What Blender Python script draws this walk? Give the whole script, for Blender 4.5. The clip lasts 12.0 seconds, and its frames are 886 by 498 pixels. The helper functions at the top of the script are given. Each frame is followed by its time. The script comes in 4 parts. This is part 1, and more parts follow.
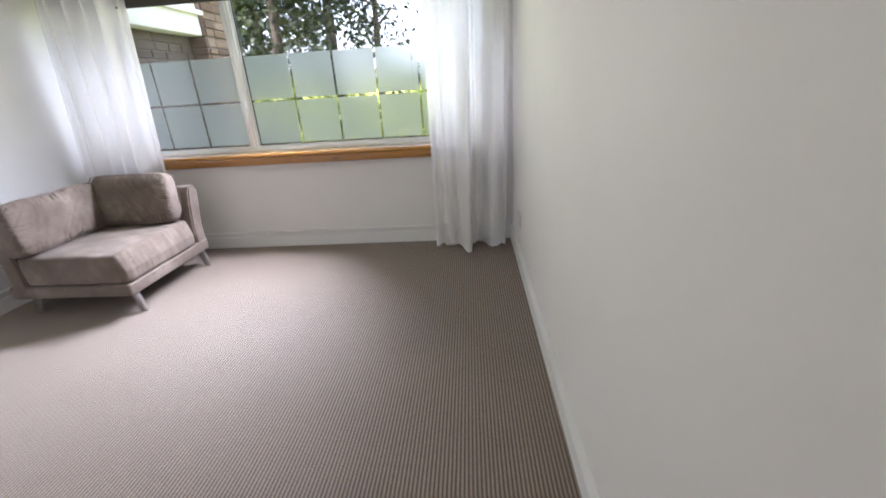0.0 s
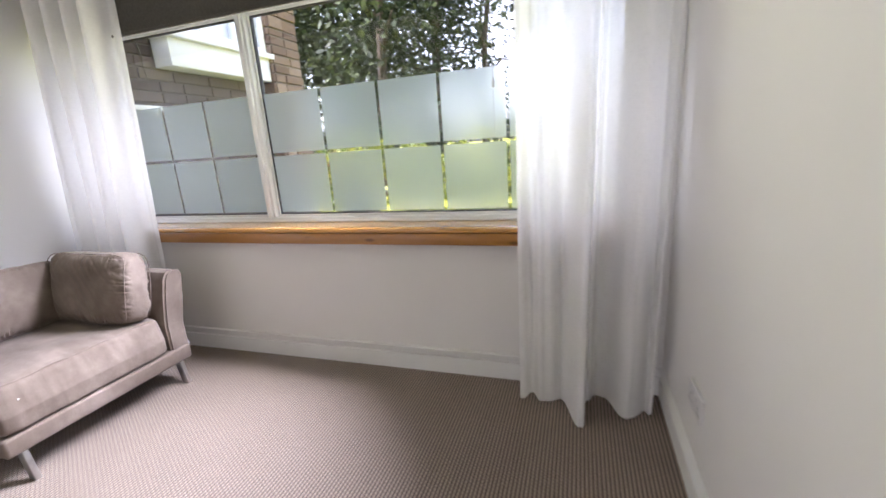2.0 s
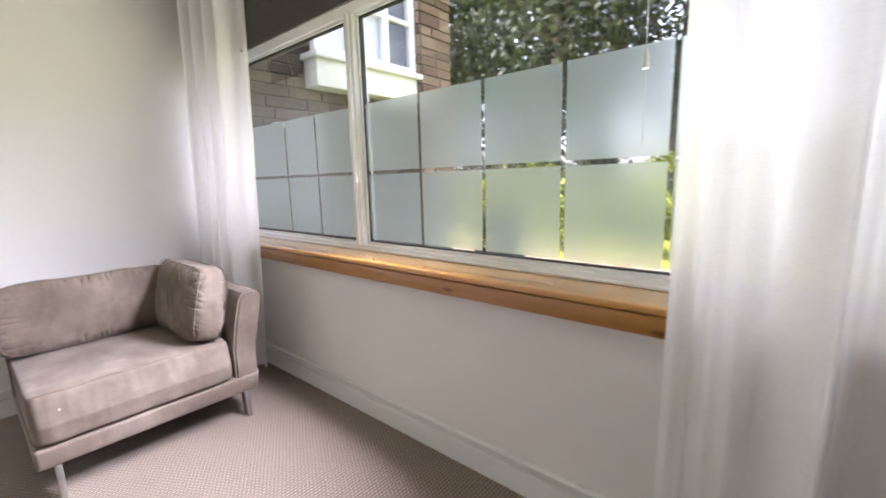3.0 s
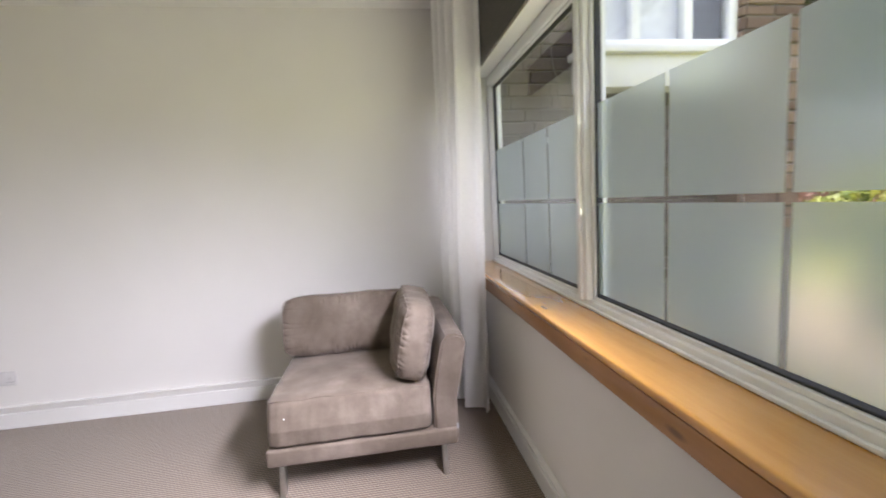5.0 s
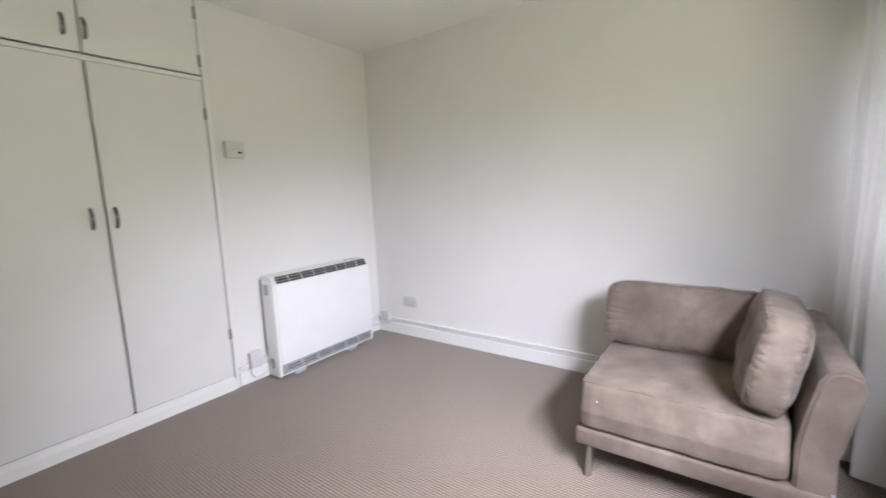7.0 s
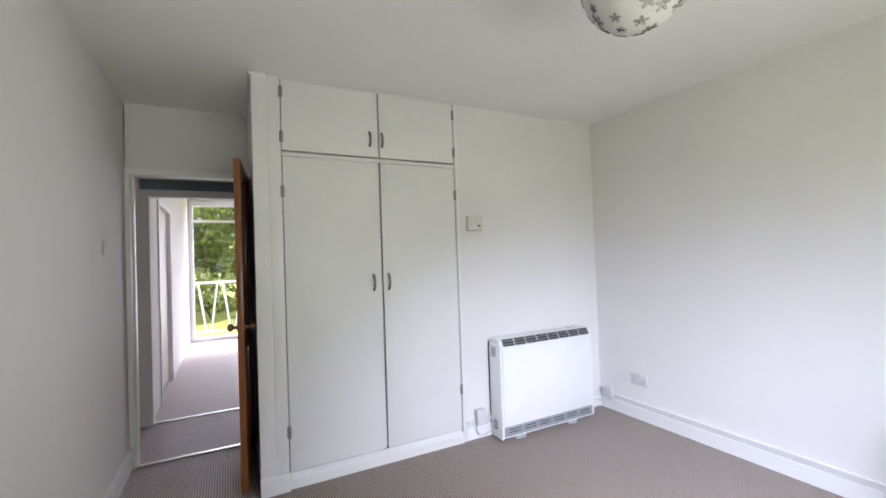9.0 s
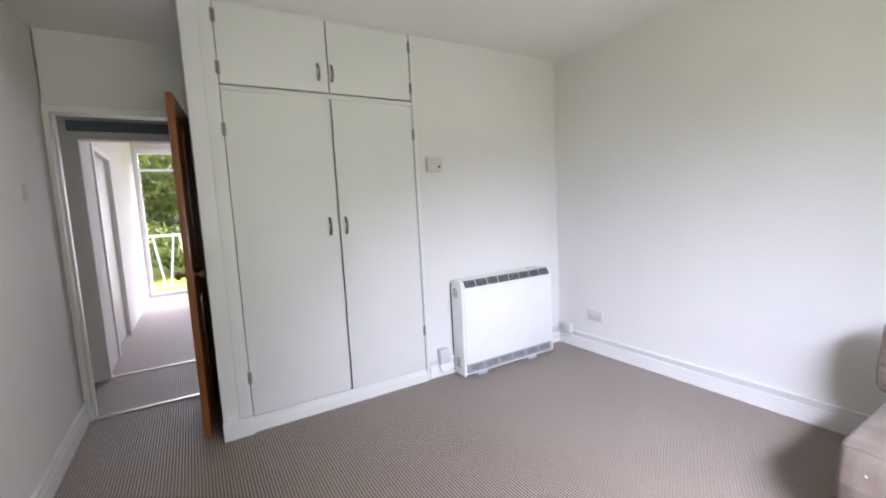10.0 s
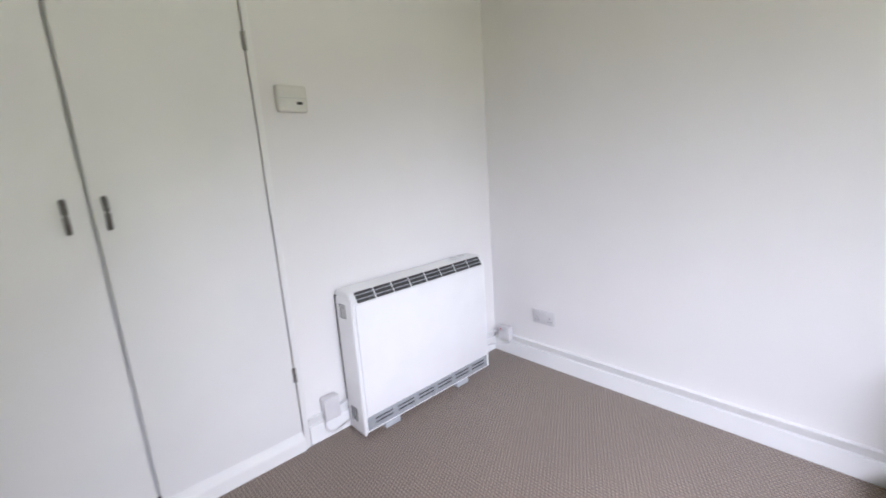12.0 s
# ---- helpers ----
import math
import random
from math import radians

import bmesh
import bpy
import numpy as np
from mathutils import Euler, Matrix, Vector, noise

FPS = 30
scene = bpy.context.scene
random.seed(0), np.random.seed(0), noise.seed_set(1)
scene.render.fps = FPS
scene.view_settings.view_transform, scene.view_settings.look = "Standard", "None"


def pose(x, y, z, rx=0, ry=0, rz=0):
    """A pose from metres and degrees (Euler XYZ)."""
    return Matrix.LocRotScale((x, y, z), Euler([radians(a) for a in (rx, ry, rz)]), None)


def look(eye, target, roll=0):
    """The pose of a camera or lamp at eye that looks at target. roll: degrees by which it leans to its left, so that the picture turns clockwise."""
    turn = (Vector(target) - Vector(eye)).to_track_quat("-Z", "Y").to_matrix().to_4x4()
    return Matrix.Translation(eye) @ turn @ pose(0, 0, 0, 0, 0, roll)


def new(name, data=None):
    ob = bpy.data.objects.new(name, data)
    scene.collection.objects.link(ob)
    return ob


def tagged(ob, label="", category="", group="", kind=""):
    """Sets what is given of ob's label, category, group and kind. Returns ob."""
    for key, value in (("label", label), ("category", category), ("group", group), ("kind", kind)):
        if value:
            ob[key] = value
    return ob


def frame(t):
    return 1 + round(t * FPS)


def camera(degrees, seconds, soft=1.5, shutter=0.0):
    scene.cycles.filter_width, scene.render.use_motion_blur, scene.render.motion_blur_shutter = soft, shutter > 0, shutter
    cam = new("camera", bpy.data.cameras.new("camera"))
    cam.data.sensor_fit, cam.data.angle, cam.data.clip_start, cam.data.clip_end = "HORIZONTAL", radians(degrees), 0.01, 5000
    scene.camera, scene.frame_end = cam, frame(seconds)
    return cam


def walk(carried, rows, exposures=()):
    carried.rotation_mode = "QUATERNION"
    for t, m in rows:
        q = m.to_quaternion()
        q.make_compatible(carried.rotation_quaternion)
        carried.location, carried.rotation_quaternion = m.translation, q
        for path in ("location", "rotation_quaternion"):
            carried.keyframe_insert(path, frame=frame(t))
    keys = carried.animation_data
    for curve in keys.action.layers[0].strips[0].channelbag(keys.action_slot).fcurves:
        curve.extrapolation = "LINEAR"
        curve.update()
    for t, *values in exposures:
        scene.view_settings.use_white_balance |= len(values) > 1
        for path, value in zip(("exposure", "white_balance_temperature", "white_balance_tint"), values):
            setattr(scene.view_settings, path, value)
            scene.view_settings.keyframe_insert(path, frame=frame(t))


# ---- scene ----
cam = camera(93.3, 12.0, soft=1.7, shutter=0.4)
PATH = [
    (0, (3.189, -0.038, 1.253), (3.043, 1.815, 0.516), -3.7),
    (0.5, (3.153, 0.34, 1.282), (2.977, 2.23, 0.653), -2.5),
    (1, (3.191, 0.727, 1.259), (2.835, 2.604, 0.665), -3.1),
    (1.5, (3.165, 1.054, 1.237), (2.649, 2.909, 0.695), -4.2),
    (2, (3.144, 1.398, 1.21), (2.527, 3.235, 0.716), -4.0),
    (2.5, (3.114, 1.738, 1.204), (2.169, 3.439, 0.74), -3.1),
    (2.7, (3.126, 1.886, 1.159), (2.041, 3.521, 0.771), -2.2),
    (4.3, (2.95, 2.701, 1.171), (1.095, 3.4, 0.902), -3.0),
    (4.5, (2.928, 2.73, 1.218), (1.03, 3.3, 0.949), -3.1),
    (5, (2.834, 2.734, 1.235), (0.866, 3.009, 1.006), -3.2),
    (5.5, (2.762, 2.76, 1.242), (0.777, 2.65, 1.017), -2.6),
    (6, (2.739, 2.78, 1.242), (0.812, 2.299, 1.011), -2.2),
    (6.5, (2.741, 2.76, 1.259), (0.945, 1.919, 0.999), -2.2),
    (7, (2.771, 2.717, 1.256), (1.161, 1.563, 0.982), -2.3),
    (7.5, (2.828, 2.659, 1.276), (1.463, 1.226, 0.985), -2.6),
    (7.7, (2.851, 2.65, 1.264), (1.597, 1.118, 0.981), -2.6),
    (9.3, (2.913, 2.659, 1.347), (2.007, 0.877, 1.405), -1.9),
    (9.5, (2.893, 2.657, 1.341), (1.96, 0.888, 1.357), -2.1),
    (10, (2.826, 2.65, 1.282), (1.803, 0.944, 1.073), -3.0),
    (10.5, (2.716, 2.564, 1.244), (1.596, 0.941, 0.908), -3.2),
    (11, (2.527, 2.313, 1.243), (1.333, 0.746, 0.9), -3.1),
    (11.5, (2.31, 2.049, 1.229), (1.102, 0.503, 0.842), -3.6),
    (12, (2.085, 1.779, 1.278), (0.77, 0.329, 0.869), -3.9),
]
walk(cam, [(t, look(eye, target, roll)) for t, eye, target, roll in PATH], [(0, 1.8, 5800, 22), (2.5, 1.82, 6050, 26), (4.5, 1.36, 6350, 25), (5.5, 1.33, 6220, 22), (7, 1.36, 6050, 22), (7.7, 1.44, 5850, 20), (9.3, 1.5, 5700, 23), (10, 1.52, 5750, 23), (12, 1.43, 5820, 23)])

# ---- world and light ----
world = bpy.data.worlds.new("sky")
scene.world = world
world.use_nodes = True
wn = world.node_tree.nodes
wl = world.node_tree.links
wn.clear()
sky = wn.new("ShaderNodeTexSky")
sky.sky_type = "NISHITA"
sky.sun_disc = False
sky.sun_elevation = radians(48)
sky.sun_rotation = radians(225)
sky.dust_density = 4.0
sky.air_density = 1.0
bg = wn.new("ShaderNodeBackground")
bg.inputs["Strength"].default_value = 0.31
wo = wn.new("ShaderNodeOutputWorld")
haze = wn.new("ShaderNodeHueSaturation")  # thin high cloud pales the sky
haze.inputs["Saturation"].default_value = 0.45
wl.new(sky.outputs[0], haze.inputs["Color"])
wl.new(haze.outputs[0], bg.inputs["Color"])
wl.new(bg.outputs[0], wo.inputs["Surface"])

sun_data = bpy.data.lights.new("sun", "SUN")
sun_data.energy = 2.8
sun_data.angle = radians(4)
sun_data.color = (1.0, 0.95, 0.88)
sun = new("sun", sun_data)
sun.matrix_world = look((-7, -7, 11), (0, 0, 0))



def opening_light(name, x0, x1, y, z0, z1, face, down, energy, color, spread=150, side=0.0):
    """Skylight that enters through a window's opening."""
    d = bpy.data.lights.new(name, "AREA")
    d.shape, d.size, d.size_y, d.energy, d.color = "RECTANGLE", x1 - x0, z1 - z0, energy, color
    d.spread = radians(spread)
    o = new(name, d)
    c = ((x0 + x1) / 2, y, (z0 + z1) / 2)
    o.matrix_world = look(c, (c[0] - side, y + face, c[2] - down))
    return o


LANDING_Y = -5.72
for k in range(8):
    opening_light("window_skylight", 1.46 + 0.16 * k, 1.62 + 0.16 * k, 3.425, 1.62, 1.84, -1, 1.0, 1.62, (0.94, 0.965, 1.0), 80, 0.08 + 0.14 * k)
for x0, x1, watts in ((0.16, 0.72, 0.75), (2.93, 3.31, 0.40)):
    opening_light("curtained_skylight", x0, x1, 3.44, 0.92, 1.52, -1, 0.0, watts, (0.97, 0.98, 1.0), 160)
for k in (0.93, 1.25):
    opening_light("lawn_light", 0.90, 2.82, 3.395, k, k + 0.27, -1, -0.6, 3.4, (0.96, 1.0, 0.68), 150)
opening_light("landing_skylight", 1.3, 2.55, LANDING_Y, 0.1, 2.3, 1, 0.15, 11, (1.0, 0.93, 0.915), 120)

# ---- materials ----


def mat(name):
    m = bpy.data.materials.new(name)
    m.use_nodes = True
    nt = m.node_tree
    return m, nt, nt.nodes["Principled BSDF"], nt.nodes["Material Output"]


def ramp(nt, fac, stops):
    r = nt.nodes.new("ShaderNodeValToRGB")
    el = r.color_ramp.elements
    while len(el) < len(stops):
        el.new(0.5)
    for e, (p, c) in zip(el, stops):
        e.position, e.color = p, (*c, 1)
    nt.links.new(fac, r.inputs[0])
    return r.outputs[0]


def coords(nt, scale=(1, 1, 1), rot=(0, 0, 0), kind="Object"):
    tc = nt.nodes.new("ShaderNodeTexCoord")
    mp = nt.nodes.new("ShaderNodeMapping")
    mp.inputs["Scale"].default_value = scale
    mp.inputs["Rotation"].default_value = rot
    nt.links.new(tc.outputs[kind], mp.inputs["Vector"])
    return mp.outputs[0]


def noise_tex(nt, vec, scale, detail=4, rough=0.55):
    n = nt.nodes.new("ShaderNodeTexNoise")
    n.inputs["Scale"].default_value = scale
    n.inputs["Detail"].default_value = detail
    n.inputs["Roughness"].default_value = rough
    nt.links.new(vec, n.inputs["Vector"])
    return n.outputs["Fac"]


def bump(nt, bsdf, height, strength, dist):
    b = nt.nodes.new("ShaderNodeBump")
    b.inputs["Strength"].default_value = strength
    b.inputs["Distance"].default_value = dist
    nt.links.new(height, b.inputs["Height"])
    nt.links.new(b.outputs[0], bsdf.inputs["Normal"])
    return b


def mathn(nt, op, a, b=None):
    m = nt.nodes.new("ShaderNodeMath")
    m.operation = op
    for i, v in enumerate((a, b)):
        if v is None:
            continue
        if isinstance(v, (int, float)):
            m.inputs[i].default_value = v
        else:
            nt.links.new(v, m.inputs[i])
    return m.outputs[0]


def mixc(nt, fac, a, b, blend="MIX"):
    m = nt.nodes.new("ShaderNodeMix")
    m.data_type, m.blend_type = "RGBA", blend
    for i, v in ((0, fac), (6, a), (7, b)):
        if isinstance(v, tuple):
            m.inputs[i].default_value = (*v, 1)
        elif isinstance(v, (int, float)):
            m.inputs[i].default_value = v
        else:
            nt.links.new(v, m.inputs[i])
    return m.outputs[2]


def paint(name, a, b, rough, grain=220, strength=0.06, dist=0.001, patch=1.3):
    """Painted surface: two close tones in large soft patches, fine roller texture."""
    m, nt, p, _ = mat(name)
    v = coords(nt)
    big = noise_tex(nt, v, patch, 3)
    nt.links.new(ramp(nt, big, [(0.3, a), (0.7, b)]), p.inputs["Base Color"])
    fine = noise_tex(nt, v, grain, 3)
    wavy = noise_tex(nt, v, 6, 2)
    bump(nt, p, mathn(nt, "ADD", fine, mathn(nt, "MULTIPLY", wavy, 2.0)), strength, dist)
    r = mathn(nt, "ADD", mathn(nt, "MULTIPLY", noise_tex(nt, v, 9, 3), 0.15), rough - 0.07)
    nt.links.new(r, p.inputs["Roughness"])
    return m


def plain(name, color, rough=0.5, metal=0.0, var=0.12, scale=30, bumpy=0.05):
    m, nt, p, _ = mat(name)
    v = coords(nt)
    n = noise_tex(nt, v, scale, 4)
    lo = tuple(c * (1 - var) for c in color)
    hi = tuple(min(1, c * (1 + var)) for c in color)
    nt.links.new(ramp(nt, n, [(0.3, lo), (0.7, hi)]), p.inputs["Base Color"])
    p.inputs["Roughness"].default_value = rough
    p.inputs["Metallic"].default_value = metal
    bump(nt, p, noise_tex(nt, v, scale * 6, 3), bumpy, 0.001)
    return m


def wood(name, dark, mid, light, along, rough=0.3, coat=0.4, knots=True):
    m, nt, p, _ = mat(name)
    sc = {"X": (1.4, 9, 9), "Y": (9, 1.2, 9), "Z": (9, 9, 1.2)}[along]
    v = coords(nt, sc)
    n = noise_tex(nt, v, 2.2, 8, 0.62)
    col = ramp(nt, n, [(0.25, dark), (0.5, mid), (0.75, light)])
    big = noise_tex(nt, coords(nt), 2.5, 2)
    col = mixc(nt, mathn(nt, "ADD", mathn(nt, "MULTIPLY", big, 0.4), 0.25), col, mid)
    if knots:
        vo = nt.nodes.new("ShaderNodeTexVoronoi")
        vo.inputs["Scale"].default_value = 1.0
        kc = {"X": (3.5, 11, 11), "Y": (11, 3.5, 11), "Z": (11, 11, 3.5)}[along]
        nt.links.new(coords(nt, kc), vo.inputs["Vector"])
        k = ramp(nt, vo.outputs["Distance"], [(0.05, (1, 1, 1)), (0.13, (0, 0, 0))])
        col = mixc(nt, mathn(nt, "MULTIPLY", k, 0.75), col, tuple(c * 0.35 for c in dark))
    nt.links.new(col, p.inputs["Base Color"])
    p.inputs["Roughness"].default_value = rough
    p.inputs["Coat Weight"].default_value = coat
    p.inputs["Coat Roughness"].default_value = 0.12
    bump(nt, p, n, 0.12, 0.001)
    return m


def carpet_mat(name, tones):
    """Corded loop carpet: rows of staggered loops."""
    m, nt, p, _ = mat(name)
    v = coords(nt)
    sep = nt.nodes.new("ShaderNodeSeparateXYZ")
    nt.links.new(v, sep.inputs[0])
    x = mathn(nt, "MULTIPLY", sep.outputs[0], 2 * math.pi / 0.0145)
    row = mathn(nt, "FLOOR", mathn(nt, "DIVIDE", sep.outputs[0], 0.0145))
    off = mathn(nt, "MULTIPLY", mathn(nt, "MODULO", row, 2.0), math.pi)
    y = mathn(nt, "ADD", mathn(nt, "MULTIPLY", sep.outputs[1], 2 * math.pi / 0.0165), off)
    sx = mathn(nt, "ADD", mathn(nt, "MULTIPLY", mathn(nt, "COSINE", x), -0.5), 0.5)
    sy = mathn(nt, "ADD", mathn(nt, "MULTIPLY", mathn(nt, "SINE", y), 0.5), 0.5)
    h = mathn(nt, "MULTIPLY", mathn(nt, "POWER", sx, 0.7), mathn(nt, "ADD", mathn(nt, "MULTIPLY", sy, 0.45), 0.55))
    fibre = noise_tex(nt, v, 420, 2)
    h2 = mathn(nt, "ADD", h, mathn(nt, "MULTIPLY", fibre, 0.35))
    # shade between the loops and light on their tops go into the colour
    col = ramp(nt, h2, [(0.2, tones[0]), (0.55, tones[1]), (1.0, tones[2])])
    wear = noise_tex(nt, v, 1.7, 4)
    col = mixc(nt, 0.35, col, ramp(nt, wear, [(0.3, (0.72, 0.70, 0.69)), (0.7, (1, 1, 1))]), "MULTIPLY")
    speck = noise_tex(nt, v, 70, 2)
    col = mixc(nt, 0.25, col, ramp(nt, speck, [(0.35, (0.55, 0.52, 0.50)), (0.65, (1, 1, 1))]), "MULTIPLY")
    nt.links.new(col, p.inputs["Base Color"])
    p.inputs["Roughness"].default_value = 0.58
    p.inputs["Specular IOR Level"].default_value = 0.55
    p.inputs["Sheen Weight"].default_value = 0.2
    bump(nt, p, h2, 0.8, 0.004)
    return m


def fabric_mat(name):
    """Brushed microfibre with paler rubbed patches."""
    m, nt, p, _ = mat(name)
    v = coords(nt)
    nap = noise_tex(nt, v, 4.5, 6, 0.62)
    col = ramp(nt, nap, [(0.32, (0.130, 0.101, 0.080)), (0.52, (0.178, 0.141, 0.114)), (0.70, (0.25, 0.203, 0.170))])
    fine = noise_tex(nt, v, 260, 3)
    col = mixc(nt, 0.3, col, ramp(nt, fine, [(0.3, (0.7, 0.7, 0.7)), (0.7, (1, 1, 1))]), "MULTIPLY")
    nt.links.new(col, p.inputs["Base Color"])
    p.inputs["Roughness"].default_value = 0.9
    p.inputs["Specular IOR Level"].default_value = 0.2
    p.inputs["Sheen Weight"].default_value = 0.16
    p.inputs["Sheen Roughness"].default_value = 0.4
    crumple = noise_tex(nt, coords(nt, (1.0, 1.0, 1.3)), 11, 2)
    bump(nt, p, mathn(nt, "ADD", mathn(nt, "ADD", fine, mathn(nt, "MULTIPLY", noise_tex(nt, v, 28, 4), 1.5)), mathn(nt, "MULTIPLY", crumple, 5.0)), 0.28, 0.003)
    return m


def curtain_mat(name):
    """Thin white linen that lets daylight through."""
    m, nt, p, out = mat(name)
    v = coords(nt)
    slub = noise_tex(nt, coords(nt, (40, 40, 400)), 1.0, 4)
    slub2 = noise_tex(nt, coords(nt, (400, 400, 30)), 1.0, 4)
    weave = mathn(nt, "ADD", slub, slub2)
    col = ramp(nt, weave, [(0.7, (0.86, 0.855, 0.85)), (1.2, (0.94, 0.935, 0.93))])
    d = nt.nodes.new("ShaderNodeBsdfDiffuse")
    t = nt.nodes.new("ShaderNodeBsdfTranslucent")
    nt.links.new(col, d.inputs[0])
    nt.links.new(col, t.inputs[0])
    mx = nt.nodes.new("ShaderNodeMixShader")
    mx.inputs[0].default_value = 0.37
    nt.links.new(d.outputs[0], mx.inputs[1])
    nt.links.new(t.outputs[0], mx.inputs[2])
    tr = nt.nodes.new("ShaderNodeBsdfTransparent")
    m2 = nt.nodes.new("ShaderNodeMixShader")
    m2.inputs[0].default_value = 0.09
    nt.links.new(mx.outputs[0], m2.inputs[1])
    nt.links.new(tr.outputs[0], m2.inputs[2])
    nt.links.new(m2.outputs[0], out.inputs["Surface"])
    b = nt.nodes.new("ShaderNodeBump")
    b.inputs["Strength"].default_value = 0.15
    b.inputs["Distance"].default_value = 0.001
    nt.links.new(weave, b.inputs["Height"])
    nt.links.new(b.outputs[0], d.inputs["Normal"])
    return m


def glass_mat(name, tint=(0.97, 0.985, 0.98)):
    m, nt, p, out = mat(name)
    tr = nt.nodes.new("ShaderNodeBsdfTransparent")
    tr.inputs[0].default_value = (*tint, 1)
    gl = nt.nodes.new("ShaderNodeBsdfGlossy")
    gl.inputs["Roughness"].default_value = 0.02
    lw = nt.nodes.new("ShaderNodeLayerWeight")
    lw.inputs["Blend"].default_value = 0.5
    sheen = mathn(nt, "ADD", mathn(nt, "MULTIPLY", mathn(nt, "POWER", lw.outputs["Facing"], 3.0), 0.5), 0.035)
    mx = nt.nodes.new("ShaderNodeMixShader")
    nt.links.new(sheen, mx.inputs[0])
    nt.links.new(tr.outputs[0], mx.inputs[1])
    nt.links.new(gl.outputs[0], mx.inputs[2])
    nt.links.new(mx.outputs[0], out.inputs["Surface"])
    return m


def frost_mat(name):
    """Etched privacy film: blurs what lies behind it."""
    m, nt, p, out = mat(name)
    rf = nt.nodes.new("ShaderNodeBsdfRefraction")
    rf.inputs["Color"].default_value = (0.95, 0.96, 0.95, 1)
    rf.inputs["Roughness"].default_value = 0.35
    rf.inputs["IOR"].default_value = 1.25
    tl = nt.nodes.new("ShaderNodeBsdfTranslucent")
    tl.inputs[0].default_value = (0.72, 0.83, 0.84, 1)
    mx = nt.nodes.new("ShaderNodeMixShader")
    mx.inputs[0].default_value = 0.15
    df = nt.nodes.new("ShaderNodeBsdfDiffuse")
    df.inputs[0].default_value = (0.8, 0.82, 0.82, 1)
    m3 = nt.nodes.new("ShaderNodeMixShader")
    m3.inputs[0].default_value = 0.05
    nt.links.new(rf.outputs[0], mx.inputs[1])
    nt.links.new(tl.outputs[0], mx.inputs[2])
    nt.links.new(mx.outputs[0], m3.inputs[1])
    nt.links.new(df.outputs[0], m3.inputs[2])
    gl = nt.nodes.new("ShaderNodeBsdfGlossy")
    gl.inputs["Roughness"].default_value = 0.16
    gl.inputs[0].default_value = (0.92, 1.0, 0.99, 1)
    lw = nt.nodes.new("ShaderNodeLayerWeight")
    lw.inputs["Blend"].default_value = 0.5
    sheen = mathn(nt, "ADD", mathn(nt, "MULTIPLY", mathn(nt, "POWER", lw.outputs["Facing"], 4.0), 0.75), 0.03)
    m4 = nt.nodes.new("ShaderNodeMixShader")
    nt.links.new(sheen, m4.inputs[0])
    nt.links.new(m3.outputs[0], m4.inputs[1])
    nt.links.new(gl.outputs[0], m4.inputs[2])
    nt.links.new(m4.outputs[0], out.inputs["Surface"])
    return m


def leaf_mat(name, tones):
    m, nt, p, out = mat(name)
    g = nt.nodes.new("ShaderNodeNewGeometry")
    col = ramp(nt, g.outputs["Random Per Island"], [(0.0, tones[0]), (0.5, tones[1]), (1.0, tones[2])])
    nt.links.new(col, p.inputs["Base Color"])
    p.inputs["Roughness"].default_value = 0.55
    tl = nt.nodes.new("ShaderNodeBsdfTranslucent")
    nt.links.new(col, tl.inputs[0])
    mx = nt.nodes.new("ShaderNodeMixShader")
    mx.inputs[0].default_value = 0.35
    nt.links.new(p.outputs[0], mx.inputs[1])
    nt.links.new(tl.outputs[0], mx.inputs[2])
    nt.links.new(mx.outputs[0], out.inputs["Surface"])
    return m


def brick_mat(name, tones):
    m, nt, p, _ = mat(name)
    oi = nt.nodes.new("ShaderNodeObjectInfo")
    col = ramp(nt, oi.outputs["Random"], [(0.0, tones[0]), (0.5, tones[1]), (1.0, tones[2])])
    v = coords(nt)
    n = noise_tex(nt, v, 25, 6)
    col = mixc(nt, 0.6, col, ramp(nt, n, [(0.3, (0.55, 0.52, 0.5)), (0.7, (1, 1, 1))]), "MULTIPLY")
    nt.links.new(col, p.inputs["Base Color"])
    p.inputs["Roughness"].default_value = 0.9
    bump(nt, p, n, 0.5, 0.006)
    return m


M_WALL = paint("wall_paint", (0.745, 0.73, 0.715), (0.78, 0.765, 0.75), 0.75)
M_CEIL = paint("ceiling_paint", (0.83, 0.82, 0.805), (0.86, 0.85, 0.835), 0.85, grain=160)
M_TRIM = paint("gloss_white_paint", (0.80, 0.80, 0.79), (0.84, 0.84, 0.83), 0.38, grain=60, strength=0.05, patch=3)
M_WARD = paint("satin_cupboard_paint", (0.755, 0.75, 0.735), (0.79, 0.785, 0.77), 0.45, grain=70, strength=0.06, patch=2)
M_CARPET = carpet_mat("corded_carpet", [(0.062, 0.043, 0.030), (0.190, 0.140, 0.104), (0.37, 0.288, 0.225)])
M_HCARPET = carpet_mat("hall_carpet", [(0.13, 0.094, 0.078), (0.28, 0.215, 0.182), (0.39, 0.31, 0.27)])
M_PINE = wood("varnished_pine", (0.43, 0.19, 0.036), (0.59, 0.29, 0.062), (0.67, 0.36, 0.095), "X", 0.14, 1.0)
# the sill's pine again, with its front face's shade mixed into the tones
M_APRON = wood("shaded_pine_apron", (0.25, 0.098, 0.016), (0.37, 0.165, 0.032), (0.45, 0.215, 0.052), "X", 0.28, 0.5)
M_DOOR = wood("stained_pine_door", (0.13, 0.04, 0.009), (0.24, 0.078, 0.016), (0.34, 0.125, 0.03), "Z", 0.35, 0.3)
